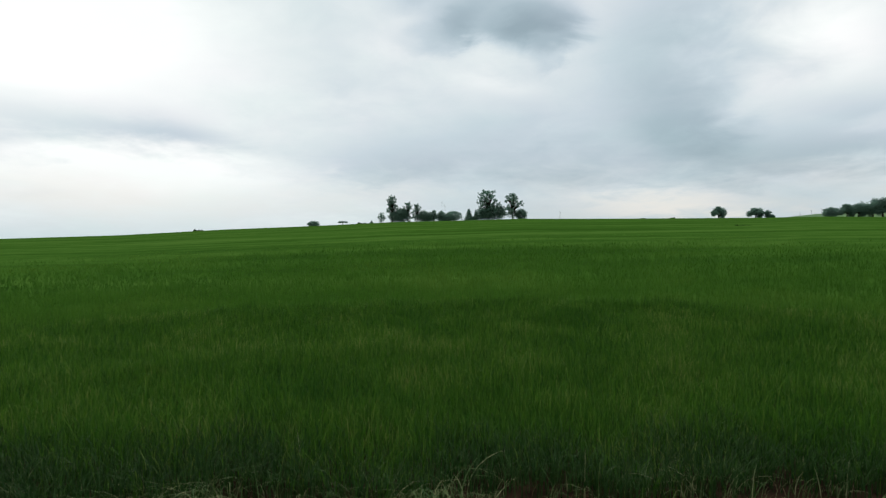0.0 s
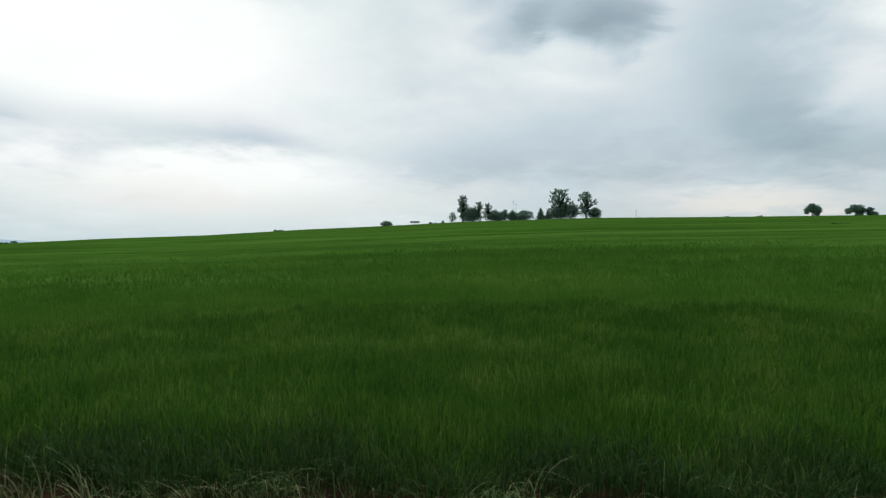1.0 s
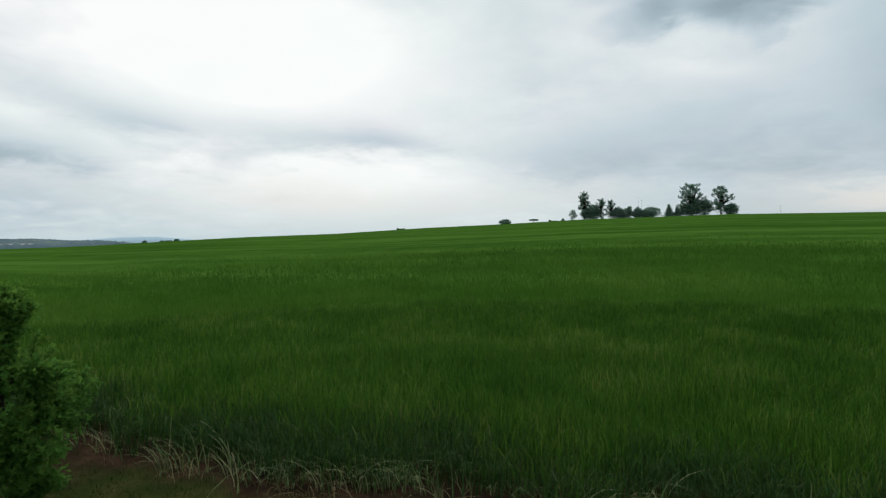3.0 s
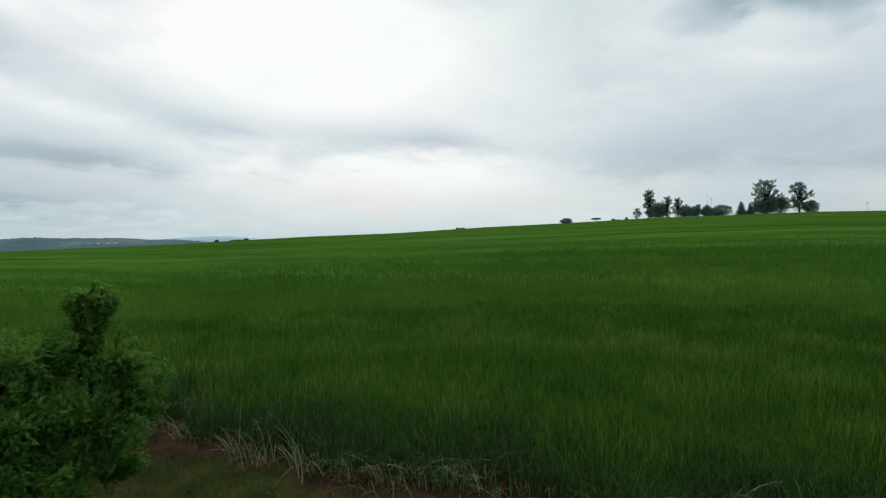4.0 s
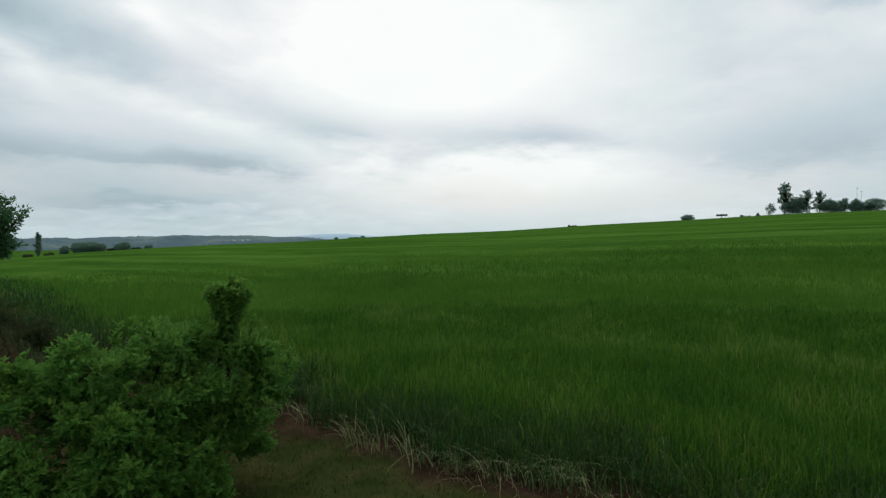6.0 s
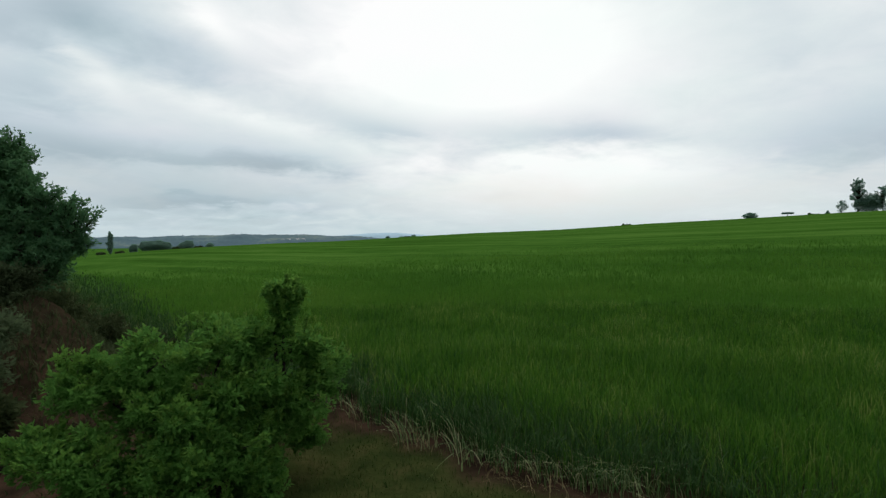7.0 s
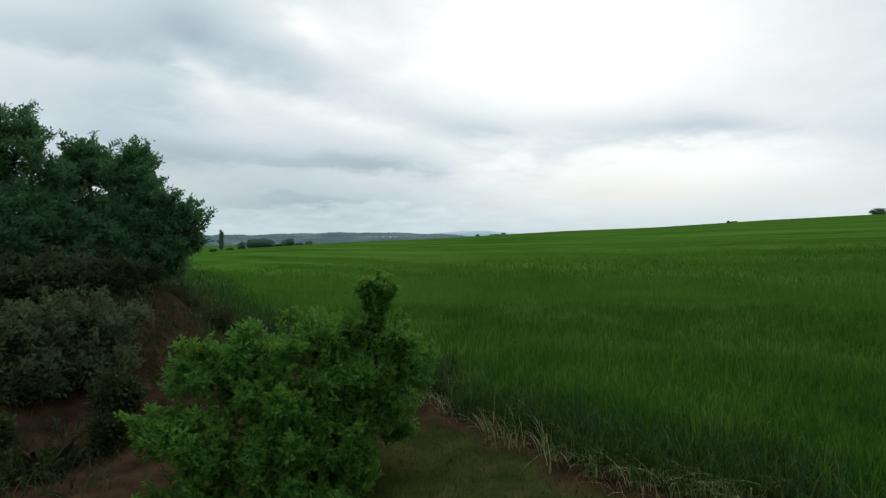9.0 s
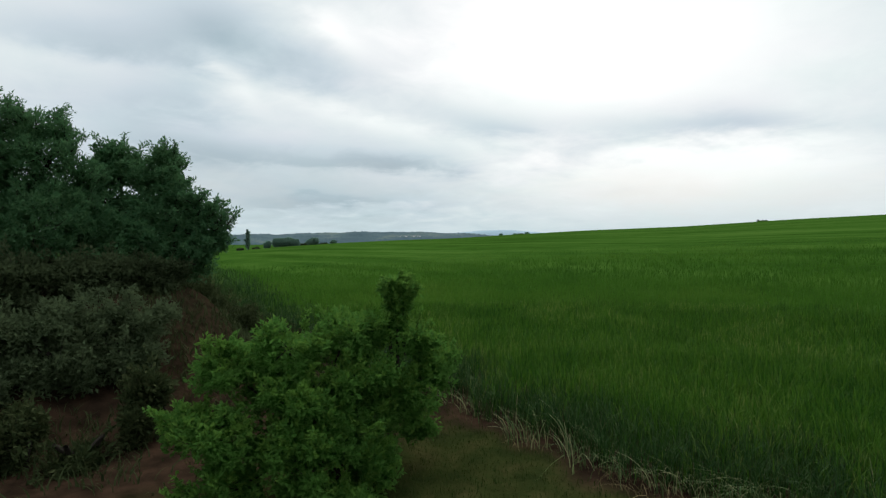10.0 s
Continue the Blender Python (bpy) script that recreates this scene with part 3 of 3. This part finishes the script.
        part("lit_foliage", grid_mesh("lit_foliage", v, None, lit_leaf, t, False), ob, "yellow-green leaves on the clump tops, lit look in their colour")
    return ob


def at(az, r):
    return -math.sin(radians(az)) * r, math.cos(radians(az)) * r


def seen_clump(foot, az, el, r, w, h, depth=None):
    """A clump by bearing, elevation and distance from the walk, with its half width and half height in degrees."""
    x, y = at(az, r)
    z = EYE + r * math.tan(radians(el)) - float(land(*foot))
    rw, rh = r * math.tan(radians(w)), r * math.tan(radians(h))
    return (x - foot[0], y - foot[1], z, depth or rw, depth or rw, rh)


def build_near():
    foot = at(65, 8.0)
    leader = [(57.4, -5.6, 8.4, 1.95, 1.25), (58.1, -5.2, 8.4, 1.5, 1.0), (56.7, -5.4, 8.4, 1.5, 1.0), (57.4, -7.0, 8.4, 1.7, 1.1), (57.4, -8.3, 8.4, 1.6, 1.2)]
    rows = leader + [(56.5, -10.8, 8.5, 3.4, 2.2), (53.2, -13.2, 8.7, 2.8, 2.4), (56.5, -15.5, 8.3, 3.6, 2.8), (62.5, -9.6, 8.2, 3.6, 2.4), (62, -14, 8.0, 4.5, 3.2), (68.5, -11.0, 8.0, 4.2, 2.6),
                     (74.5, -12.5, 8.2, 3.6, 2.4), (68, -16, 7.6, 4.5, 3.0), (75, -19, 7.6, 4.2, 3.2), (77.6, -17.6, 7.9, 2.6, 2.4), (68, -22, 7.3, 4.8, 3.4), (62.5, -19, 7.6, 4.2, 3.2),
                     (58.5, -17.5, 8.2, 3.4, 3.0)]
    rows += [(56, -18.5, 8.8, 2.6, 1.8), (60.5, -22.5, 7.7, 3, 3), (70, -13.5, 8.6, 5, 3.5), (64, -17, 8.4, 5, 3.5), (75, -24, 7.4, 4.4, 3.0), (64, -26, 7.2, 4.4, 3.0), (60, -20.5, 8.0, 3.4, 2.8), (66, -20, 7.3, 4.0, 3.0)]
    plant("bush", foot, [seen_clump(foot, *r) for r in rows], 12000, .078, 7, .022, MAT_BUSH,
          "leafy bright green bush with whorled oval leaves", "bush", (.05, .5), 5, ratio=.5, ragged=10, shoots=5, shoot=.28, lit_leaf=MAT_BUSH_LIT, core=.25)
    foot = at(79.5, 18.5)
    rows = [(79.8, 5.6, 18, 2.6, 2.2), (83, 6.2, 18.5, 2.4, 2.0), (78.7, 6.8, 18, 1.2, 1.1), (78.3, 3.6, 17.5, 1.6, 1.8), (76.4, 2.0, 17, 1.2, 1.3), (74.6, .6, 16.8, 1.2, 1.5),
            (76.2, -1.2, 16.8, 1.7, 1.4)]
    rows += [(79.5, 1.6, 17.5, 2.8, 2.4), (83.5, 2.4, 17.8, 2.8, 2.6), (79.5, -2.0, 17, 2.8, 1.6), (84, -1.8, 17, 3.0, 1.8), (76.3, -3.2, 17, .9, .9), (85.4, .5, 17, 2.2, 2.2), (82, -.2, 17, 2.4, 2),
            (75.3, 2.2, 17, .6, .5), (76.6, 3.0, 17, .6, .5), (74.6, .3, 16.8, .7, .9), (74.3, -.8, 16.8, .6, .7), (75.6, 1.4, 17, .6, .5), (77.2, -2.6, 16.6, 1.4, 1.2), (77.2, .2, 17, 1.5, 1.5)]
    plant("tree", foot, [seen_clump(foot, *r) for r in rows], 16000, .112, 6, .05, MAT_TREE,
          "dark green broadleaf tree leaning over the field edge", "tree", (.14, 1.3), 2, ragged=14, shoots=8, shoot=.42, core=.15)
    foot = at(89, 17.5)
    # clumps past bearing 96 are unseen, added to shade the foot of the bank
    rows = [(88.7, 9.0, 17.5, 2.1, 1.7), (91.7, 9.0, 17.8, 2.6, 2.0), (86.9, 7.9, 17.2, 1.1, 1.0), (88, 6.2, 17.2, 3.0, 2.4), (92.5, 6, 17.5, 3, 3), (88.5, 2, 16.8, 3.4, 2.8),
            (93, 1, 17, 3.5, 3), (89, -1.8, 16.5, 3.2, 2.0), (94, -2, 16.5, 3.2, 2.2), (97, 6, 18, 3.5, 4), (85.8, 4.2, 17.6, 2.0, 2.4), (86, 1.2, 17, 2.4, 2.2), (90.5, 4, 17.4, 2.6, 2.4), (89.2, .2, 16.2, 2.4, 2.0), (94, -5, 15, 3.0, 1.6), (99, 0, 16, 4, 4), (103, 6, 16, 4, 5)]
    plant("tree", foot, [seen_clump(foot, *r) for r in rows], 15000, .118, 6, .05, MAT_TREE,
          "taller dark green tree standing on a red bank", "tree", (.13, 1.6), 1, ratio=.3, ragged=13, shoots=16, shoot=.42, core=.2)
    for az, r, rows in ((83, 13.4, [(80.2, -7.4, 13.6, 2.2, 1.4), (86, -9.6, 13.0, 2.4, 2.2), (82, -8.2, 13.2, 2.2, 1.8), (84.5, -7.2, 13.6, 2.4, 1.8), (83, -11, 12.9, 3.0, 2.2), (80.8, -10.6, 13, 1.6, 1.8)]),
                        (88, 13.2, [(87.5, -7.6, 13.2, 2.6, 1.9), (90, -8.4, 13.2, 2.4, 2), (88.5, -11, 12.8, 3.2, 2.2), (86, -11.6, 12.6, 2.2, 1.6)]),
                        (93, 13.0, [(92.5, -7.8, 13, 2.4, 2), (94.5, -9, 13, 2.4, 2.2), (92.5, -11.4, 12.6, 2.8, 2)]),
                        (80.8, 11.0, [(80.6, -14.0, 11, 1.8, 1.6), (81.6, -16.5, 10.8, 1.6, 1.8)]),
                        (86.0, 10.6, [(86, -19.6, 10.4, 1.8, 1.6), (87.4, -20.4, 10.2, 1.6, 1.5)]),
                        (90.5, 10.8, [(90.2, -15.4, 11, 1.8, 1.5), (92, -16.8, 10.8, 2, 1.8)])):
        foot = at(az, r)
        plant("shrub", foot, [seen_clump(foot, *q) for q in rows], 2100, .11, 5, .05, MAT_WEED if r < 12 else MAT_SHRUB,
              "dusky grey-green shrub growing on the red bank", "shrub", (.05, .4), 3, "shrubs on the bank", ragged=8, shoots=5, shoot=.5)
    # undergrowth below the crowns; their shade is put into its leaf colour
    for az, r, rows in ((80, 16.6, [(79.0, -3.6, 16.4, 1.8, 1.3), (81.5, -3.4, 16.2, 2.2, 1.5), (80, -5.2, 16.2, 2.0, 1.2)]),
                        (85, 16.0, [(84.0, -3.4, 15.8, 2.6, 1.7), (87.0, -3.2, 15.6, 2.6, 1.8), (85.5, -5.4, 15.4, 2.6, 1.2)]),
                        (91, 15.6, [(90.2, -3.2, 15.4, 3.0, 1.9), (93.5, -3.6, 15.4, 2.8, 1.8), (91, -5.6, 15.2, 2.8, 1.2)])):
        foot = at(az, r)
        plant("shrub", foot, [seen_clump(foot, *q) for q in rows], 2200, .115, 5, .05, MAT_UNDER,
              "undergrowth below the trees, shade put into its dark leaves", "shrub", (.05, .4), 2, "undergrowth below the trees", ragged=8, shoots=5, shoot=.4)
    # low growth added between the bank and the crop, dark for its shaded strip
    for x, y, w, h in ((-15.5, 5.9, .8, .7), (-17.6, 5.6, 1.0, .9), (-19.8, 6.0, 1.1, .9), (-22.0, 5.8, 1.2, 1.1), (-24.5, 6.1, 1.3, 1.1), (-27.5, 6.6, 1.5, 1.3), (-31, 7.2, 1.8, 1.5),
                       (-18.2, 4.2, 1.0, .7), (-21, 4.4, 1.2, .9)):
        plant("shrub", (x, y), [(-.35 * w, .1, .45 * h, .6 * w, .6 * w, .5 * h), (.35 * w, -.1, .5 * h, .6 * w, .6 * w, .5 * h), (0, .2, .75 * h, .45 * w, .45 * w, .35 * h)], 700, .10, 5, .05, MAT_WEED,
              "low shrub between the bank and the crop, dark for the shaded strip", "shrub", (.03, .2), 1, "shrubs by the crop", ragged=6, shoots=3, shoot=.35)


build_near()

PX = 1 / 1000


def far_plant(kind, x, w, top, base, t0=True, r=None, shape="round", label="", mat=None):
    """A tree on the crest, by the breadth and height that it shows from the walk, in thousandths of its distance."""
    az = math.degrees(math.atan((784 - x) * PX)) + (0 if t0 else 52.87)
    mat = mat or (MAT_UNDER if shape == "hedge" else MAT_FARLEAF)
    c = np.array(CREST)
    r = r or float(np.interp(az, c[:, 0], c[:, 2])) * .99
    slant = math.cos(math.atan((784 - x) * PX))
    W, H = w * PX * r * slant, (base - top) * PX * r * slant
    foot = at(az, r)
    rows = []
    if shape == "round":
        rows = [(0, 0, .22 * H, .36 * W, .36 * W, .24 * H), (0, 0, .55 * H, .42 * W, .4 * W, .38 * H), (-.25 * W, .1, .45 * H, .26 * W, .3 * W, .36 * H), (.25 * W, -.1, .5 * H, .26 * W, .3 * W, .36 * H), (.05 * W, .2, .8 * H, .2 * W, .2 * W, .18 * H)]
    elif shape == "gum":
        rows.append((0, 0, .2 * H, .26 * W, .26 * W, .2 * H))
        for k in range(64):
            f = .20 + .76 * k / 63
            reach = .52 * math.sqrt(1 - ((f - .48) / .52) ** 2) * W * rng.random() ** .6
            a = rng.uniform(0, 2 * np.pi)
            rows.append((math.cos(a) * reach, math.sin(a) * reach, f * H, .085 * W, .085 * W, .036 * H))
    elif shape == "dome":
        rows = [(.06 * W, 0, .64 * H, .36 * W, .36 * W, .30 * H), (-.24 * W, .1, .50 * H, .22 * W, .3 * W, .22 * H), (.28 * W, -.1, .46 * H, .20 * W, .3 * W, .28 * H),
                (.22 * W, .1, .22 * H, .16 * W, .2 * W, .22 * H), (-.36 * W, 0, .34 * H, .11 * W, .2 * W, .12 * H), (-.05 * W, 0, .82 * H, .18 * W, .2 * W, .15 * H)]
    elif shape == "cone":
        rows = [(0, 0, f * H, (.5 - .45 * f) * W, (.5 - .45 * f) * W, .16 * H) for f in (.15, .35, .55, .72, .88)]
    elif shape == "umbrella":
        rows = [(dx * W, 0, (.80 - .3 * dx * dx) * H, .17 * W, .3 * W, .15 * H) for dx in (-.34, -.1, .12, .34)]
    elif shape == "canopy":
        rows = [(dx * W, .1 * W, (.50 + .06 * math.sin(dx * 9)) * H, .26 * W, .3 * W, .40 * H) for dx in (-.34, -.12, .12, .34)] + [(.1 * W, 0, .8 * H, .3 * W, .2 * W, .2 * H)]
    elif shape == "hedge":
        rows = [(dx * W, 0, .45 * H + .08 * H * rng.normal(), .16 * W, max(.3 * H, 1.0), .45 * H) for dx in (-.38, -.15, .1, .36)]
    elif shape == "tuft":
        rows = [(0, 0, .75 * H, .32 * W, .3 * W, .2 * H), (.2 * W, 0, .5 * H, .25 * W, .25 * W, .16 * H), (-.22 * W, 0, .55 * H, .22 * W, .2 * W, .14 * H), (0, 0, .28 * H, .3 * W, .3 * W, .18 * H)]
    if shape in ("round", "gum", "tuft", "dome"):
        rows = [(a, b, c2, d * 1.22, e2 * 1.22, f2 * 1.12) for a, b, c2, d, e2, f2 in rows]
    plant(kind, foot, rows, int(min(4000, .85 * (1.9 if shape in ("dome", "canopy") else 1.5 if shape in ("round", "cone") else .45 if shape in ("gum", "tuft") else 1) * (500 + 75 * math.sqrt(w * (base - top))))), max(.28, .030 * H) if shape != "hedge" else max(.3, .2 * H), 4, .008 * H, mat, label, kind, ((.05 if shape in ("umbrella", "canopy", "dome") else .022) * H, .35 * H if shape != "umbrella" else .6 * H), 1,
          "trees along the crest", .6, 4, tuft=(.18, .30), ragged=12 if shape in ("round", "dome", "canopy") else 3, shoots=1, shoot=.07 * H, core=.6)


GROVE = ((641, 15, 394.5, 398, "hedge"), (658, 10, 391, 397, "cone"), (675, 18, 375, 396, "tuft"), (694, 20, 346, 394, "gum"), (704, 26, 365, 394, "round"),
         (712, 22, 366, 394, "round"), (722, 20, 358, 394, "gum"), (738, 19, 360, 393, "gum"), (749, 22, 370, 393, "round"), (758, 24, 374, 392, "round"),
         (768, 17, 371, 392, "gum"), (781, 16, 371, 391.5, "round"), (792, 26, 375, 391, "round"), (803, 31, 371, 391, "round"), (830, 28, 368, 390, "cone"),
         (842, 14, 371, 390, "cone"), (852, 24, 366, 390, "round"), (864, 38, 336, 390, "gum"), (866, 36, 360, 390, "round"), (884, 24, 360, 390, "round"),
         (907, 34, 342, 389, "gum"), (922, 22, 368, 388.5, "round"))
LONE = ((555, 22, 389, 400, "round"), (607, 17, 390, 398.5, "umbrella"), (1138, 8, 384, 387, "hedge"), (1190, 8, 383.5, 387, "hedge"), (1272, 27, 363, 386.5, "dome"),
        (1337, 30, 366, 386.5, "dome"), (1359, 11, 371, 386, "gum"), (1366, 9, 378, 386, "round"), (1314, 26, 396, 402, "patch"), (1270, 22, 398, 402, "patch"))
WOOD = ((1470, 25, 367, 387, "round"), (1499, 32, 362, 388, "dome"), (1519, 30, 361, 388, "dome"), (1545, 38, 353, 388.5, "canopy"), (1563, 34, 350, 388.5, "canopy"), (1596, 38, 352, 388, "dome"))


def build_far():
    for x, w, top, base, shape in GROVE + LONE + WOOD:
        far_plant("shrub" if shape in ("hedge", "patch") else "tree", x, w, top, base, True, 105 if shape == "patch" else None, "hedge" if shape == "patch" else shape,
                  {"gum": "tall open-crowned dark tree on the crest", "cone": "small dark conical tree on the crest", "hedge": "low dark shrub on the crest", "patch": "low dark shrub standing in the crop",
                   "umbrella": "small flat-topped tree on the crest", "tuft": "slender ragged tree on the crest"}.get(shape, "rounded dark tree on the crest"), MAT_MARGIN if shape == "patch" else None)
    for x, w, top, base, shape, r in ((1349, 18, 388.5, 394, "hedge", None), (438, 8, 403, 442, "gum", None), (453, 26, 435, 442, "hedge", None), (425, 22, 436, 444, "hedge", None), (473, 15, 424, 440, "round", None), (489, 22, 419, 438.5, "dome", None), (500, 26, 419, 438, "dome", None), (512, 28, 418, 437, "dome", None), (523, 20, 421, 436, "round", None),
                                      (537, 18, 428, 435, "hedge", None), (548, 18, 421, 434, "round", None), (557, 20, 418, 434, "dome", None), (573, 22, 427, 433, "hedge", None), (590, 15, 423, 432, "round", None),
                                      (887, 6, 410.5, 415.5, "gum", 300), (911, 8, 411, 415, "round", 300), (922, 14, 411, 415, "hedge", 300), (933, 9, 409.5, 414.5, "round", 300)):
        far_plant("shrub" if shape == "hedge" else "tree", x, w, top, base, False, r, shape,
                  "low dark shrub at the far end of the field" if shape == "hedge" else "dark tree at the far end of the field")
    # thin masts
    for x, top, base, r in ((782.5, 355, 392, 320), (787.5, 360, 392, 320), (991, 373, 388, 310), (1454, 370, 384, 310), (1436, 373, 385, 310), (1416, 377, 385.5, 310)):
        az = math.degrees(math.atan((784 - x) * PX))
        foot = at(az, r)
        z0 = float(land(*foot))
        h = (base - top) * PX * r
        v, q = tubes([([(0, 0, -.3), (0, 0, h * .5), (0, 0, h)], [.09, .07, .045]), ([(-.5, 0, h * .93), (0, 0, h * .93), (.5, 0, h * .93)], [.04, .04, .04])], 6)
        ob = tagged(new("mast", grid_mesh("mast", v, q, MAT_METAL)), "thin grey mast behind the crest", "mast")
        ob.location = (*foot, z0)


build_far()


# ---- the distance beyond the field ----
def far_ridge(name, a0, a1, r, depth, profile, rough, seed, mat, label):
    """A long hill: its back rises from the plain to a crest that runs along bearings a0 to a1, bumpy with tree tops."""
    az = np.radians(np.linspace(a0, a1, 520))
    el = np.interp(np.degrees(az), [p[0] for p in profile], [p[1] for p in profile])
    top = EYE + r * np.tan(np.radians(el))
    rows = []
    for f in np.concatenate([np.linspace(-1, 0, 15), [.4, 1]]):
        lift = math.cos(f * math.pi / 2) ** .8 if abs(f) < 1 else 0
        rad = r + depth * f
        big = np.array([noise.fractal(Vector((a * 22, seed + f * 2, 0)), 1.0, 2.0, 4) for a in az])
        tops = np.array([abs(noise.noise(Vector((a * 560, seed + f * 31, 3)))) for a in az])
        z = -34 + (top + 34) * lift + rough * (.8 * big * (1 - lift * .5) + tops * (np.clip(big * 3 + .8, 0.1, 1))) * (lift > 0)
        rows.append(np.stack([-np.sin(az) * rad, np.cos(az) * rad, z], -1))
    v = np.stack(rows)
    n, m = v.shape[:2]
    i, j = np.meshgrid(np.arange(n - 1), np.arange(m - 1), indexing="ij")
    quads = np.stack([i * m + j, i * m + j + 1, (i + 1) * m + j + 1, (i + 1) * m + j], -1).reshape(-1, 4)
    tagged(new(name, grid_mesh(name, v.reshape(-1, 3), quads, mat)), label, "hill", kind="structure")


def house(az, r, z, w, d, h):
    """A plain farm building: walls and a ridged roof."""
    ob = tagged(new("house"), "white-walled farm building on the far hillside", "house", "farm buildings")
    ob.matrix_world = pose(*at(az, r), z, 0, 0, az + 12)
    bm = bmesh.new()
    bmesh.ops.create_cube(bm, size=1, matrix=Matrix.Translation((0, 0, h / 2 - 2)) @ Matrix.Diagonal((w, d, h + 4, 1)))
    me = bpy.data.meshes.new("wall")
    bm.to_mesh(me)
    me.materials.append(MAT_WALL)
    part("wall", me, ob)
    a, b, g = w / 2 + .4, d / 2 + .4, h + d * .3
    v = [(-a, -b, h - .1), (a, -b, h - .1), (a, b, h - .1), (-a, b, h - .1), (-a, 0, g), (a, 0, g)]
    me = bpy.data.meshes.new("roof")
    me.from_pydata(v, [], [(0, 1, 5, 4), (2, 3, 4, 5), (0, 4, 3), (1, 2, 5), (3, 2, 1, 0)])
    me.materials.append(MAT_ROOF)
    part("roof", me, ob)


for az, w in ((56.6, 13), (55.9, 18), (55.3, 11), (57.2, 9)):
    house(az, 2250, -9.5 + .6 * math.sin(az * 9), w, 8, 4.5)
far_ridge("backdrop_mountain", 20, 75, 4500, 120, [(20, -.3), (38, -.2), (43, .15), (46, .42), (49, .35), (52, .1), (60, -.2), (75, -.3)], 3, 4.0, MAT_FARHILL, "blue mountain on the horizon, haze put into its colour")
far_ridge("backdrop_wooded_hill", 38, 110, 2600, 500, [(38, -.8), (44, -.32), (50, .0), (55, .22), (60, .24), (66, .10), (72, -.02), (110, -.1)], 8, 9.0, MAT_FARWOOD, "wooded valley side, blue haze put into its colour")
far_ridge("backdrop_far_field", -48, -28, 900, 150, [(-48, 1.6), (-40, 2.25), (-36, 2.3), (-33.6, 2.18), (-31.5, 1.98), (-28, 1.3)], .5, 2.0, MAT_FARFIELD, "pale green field rising behind the crest")
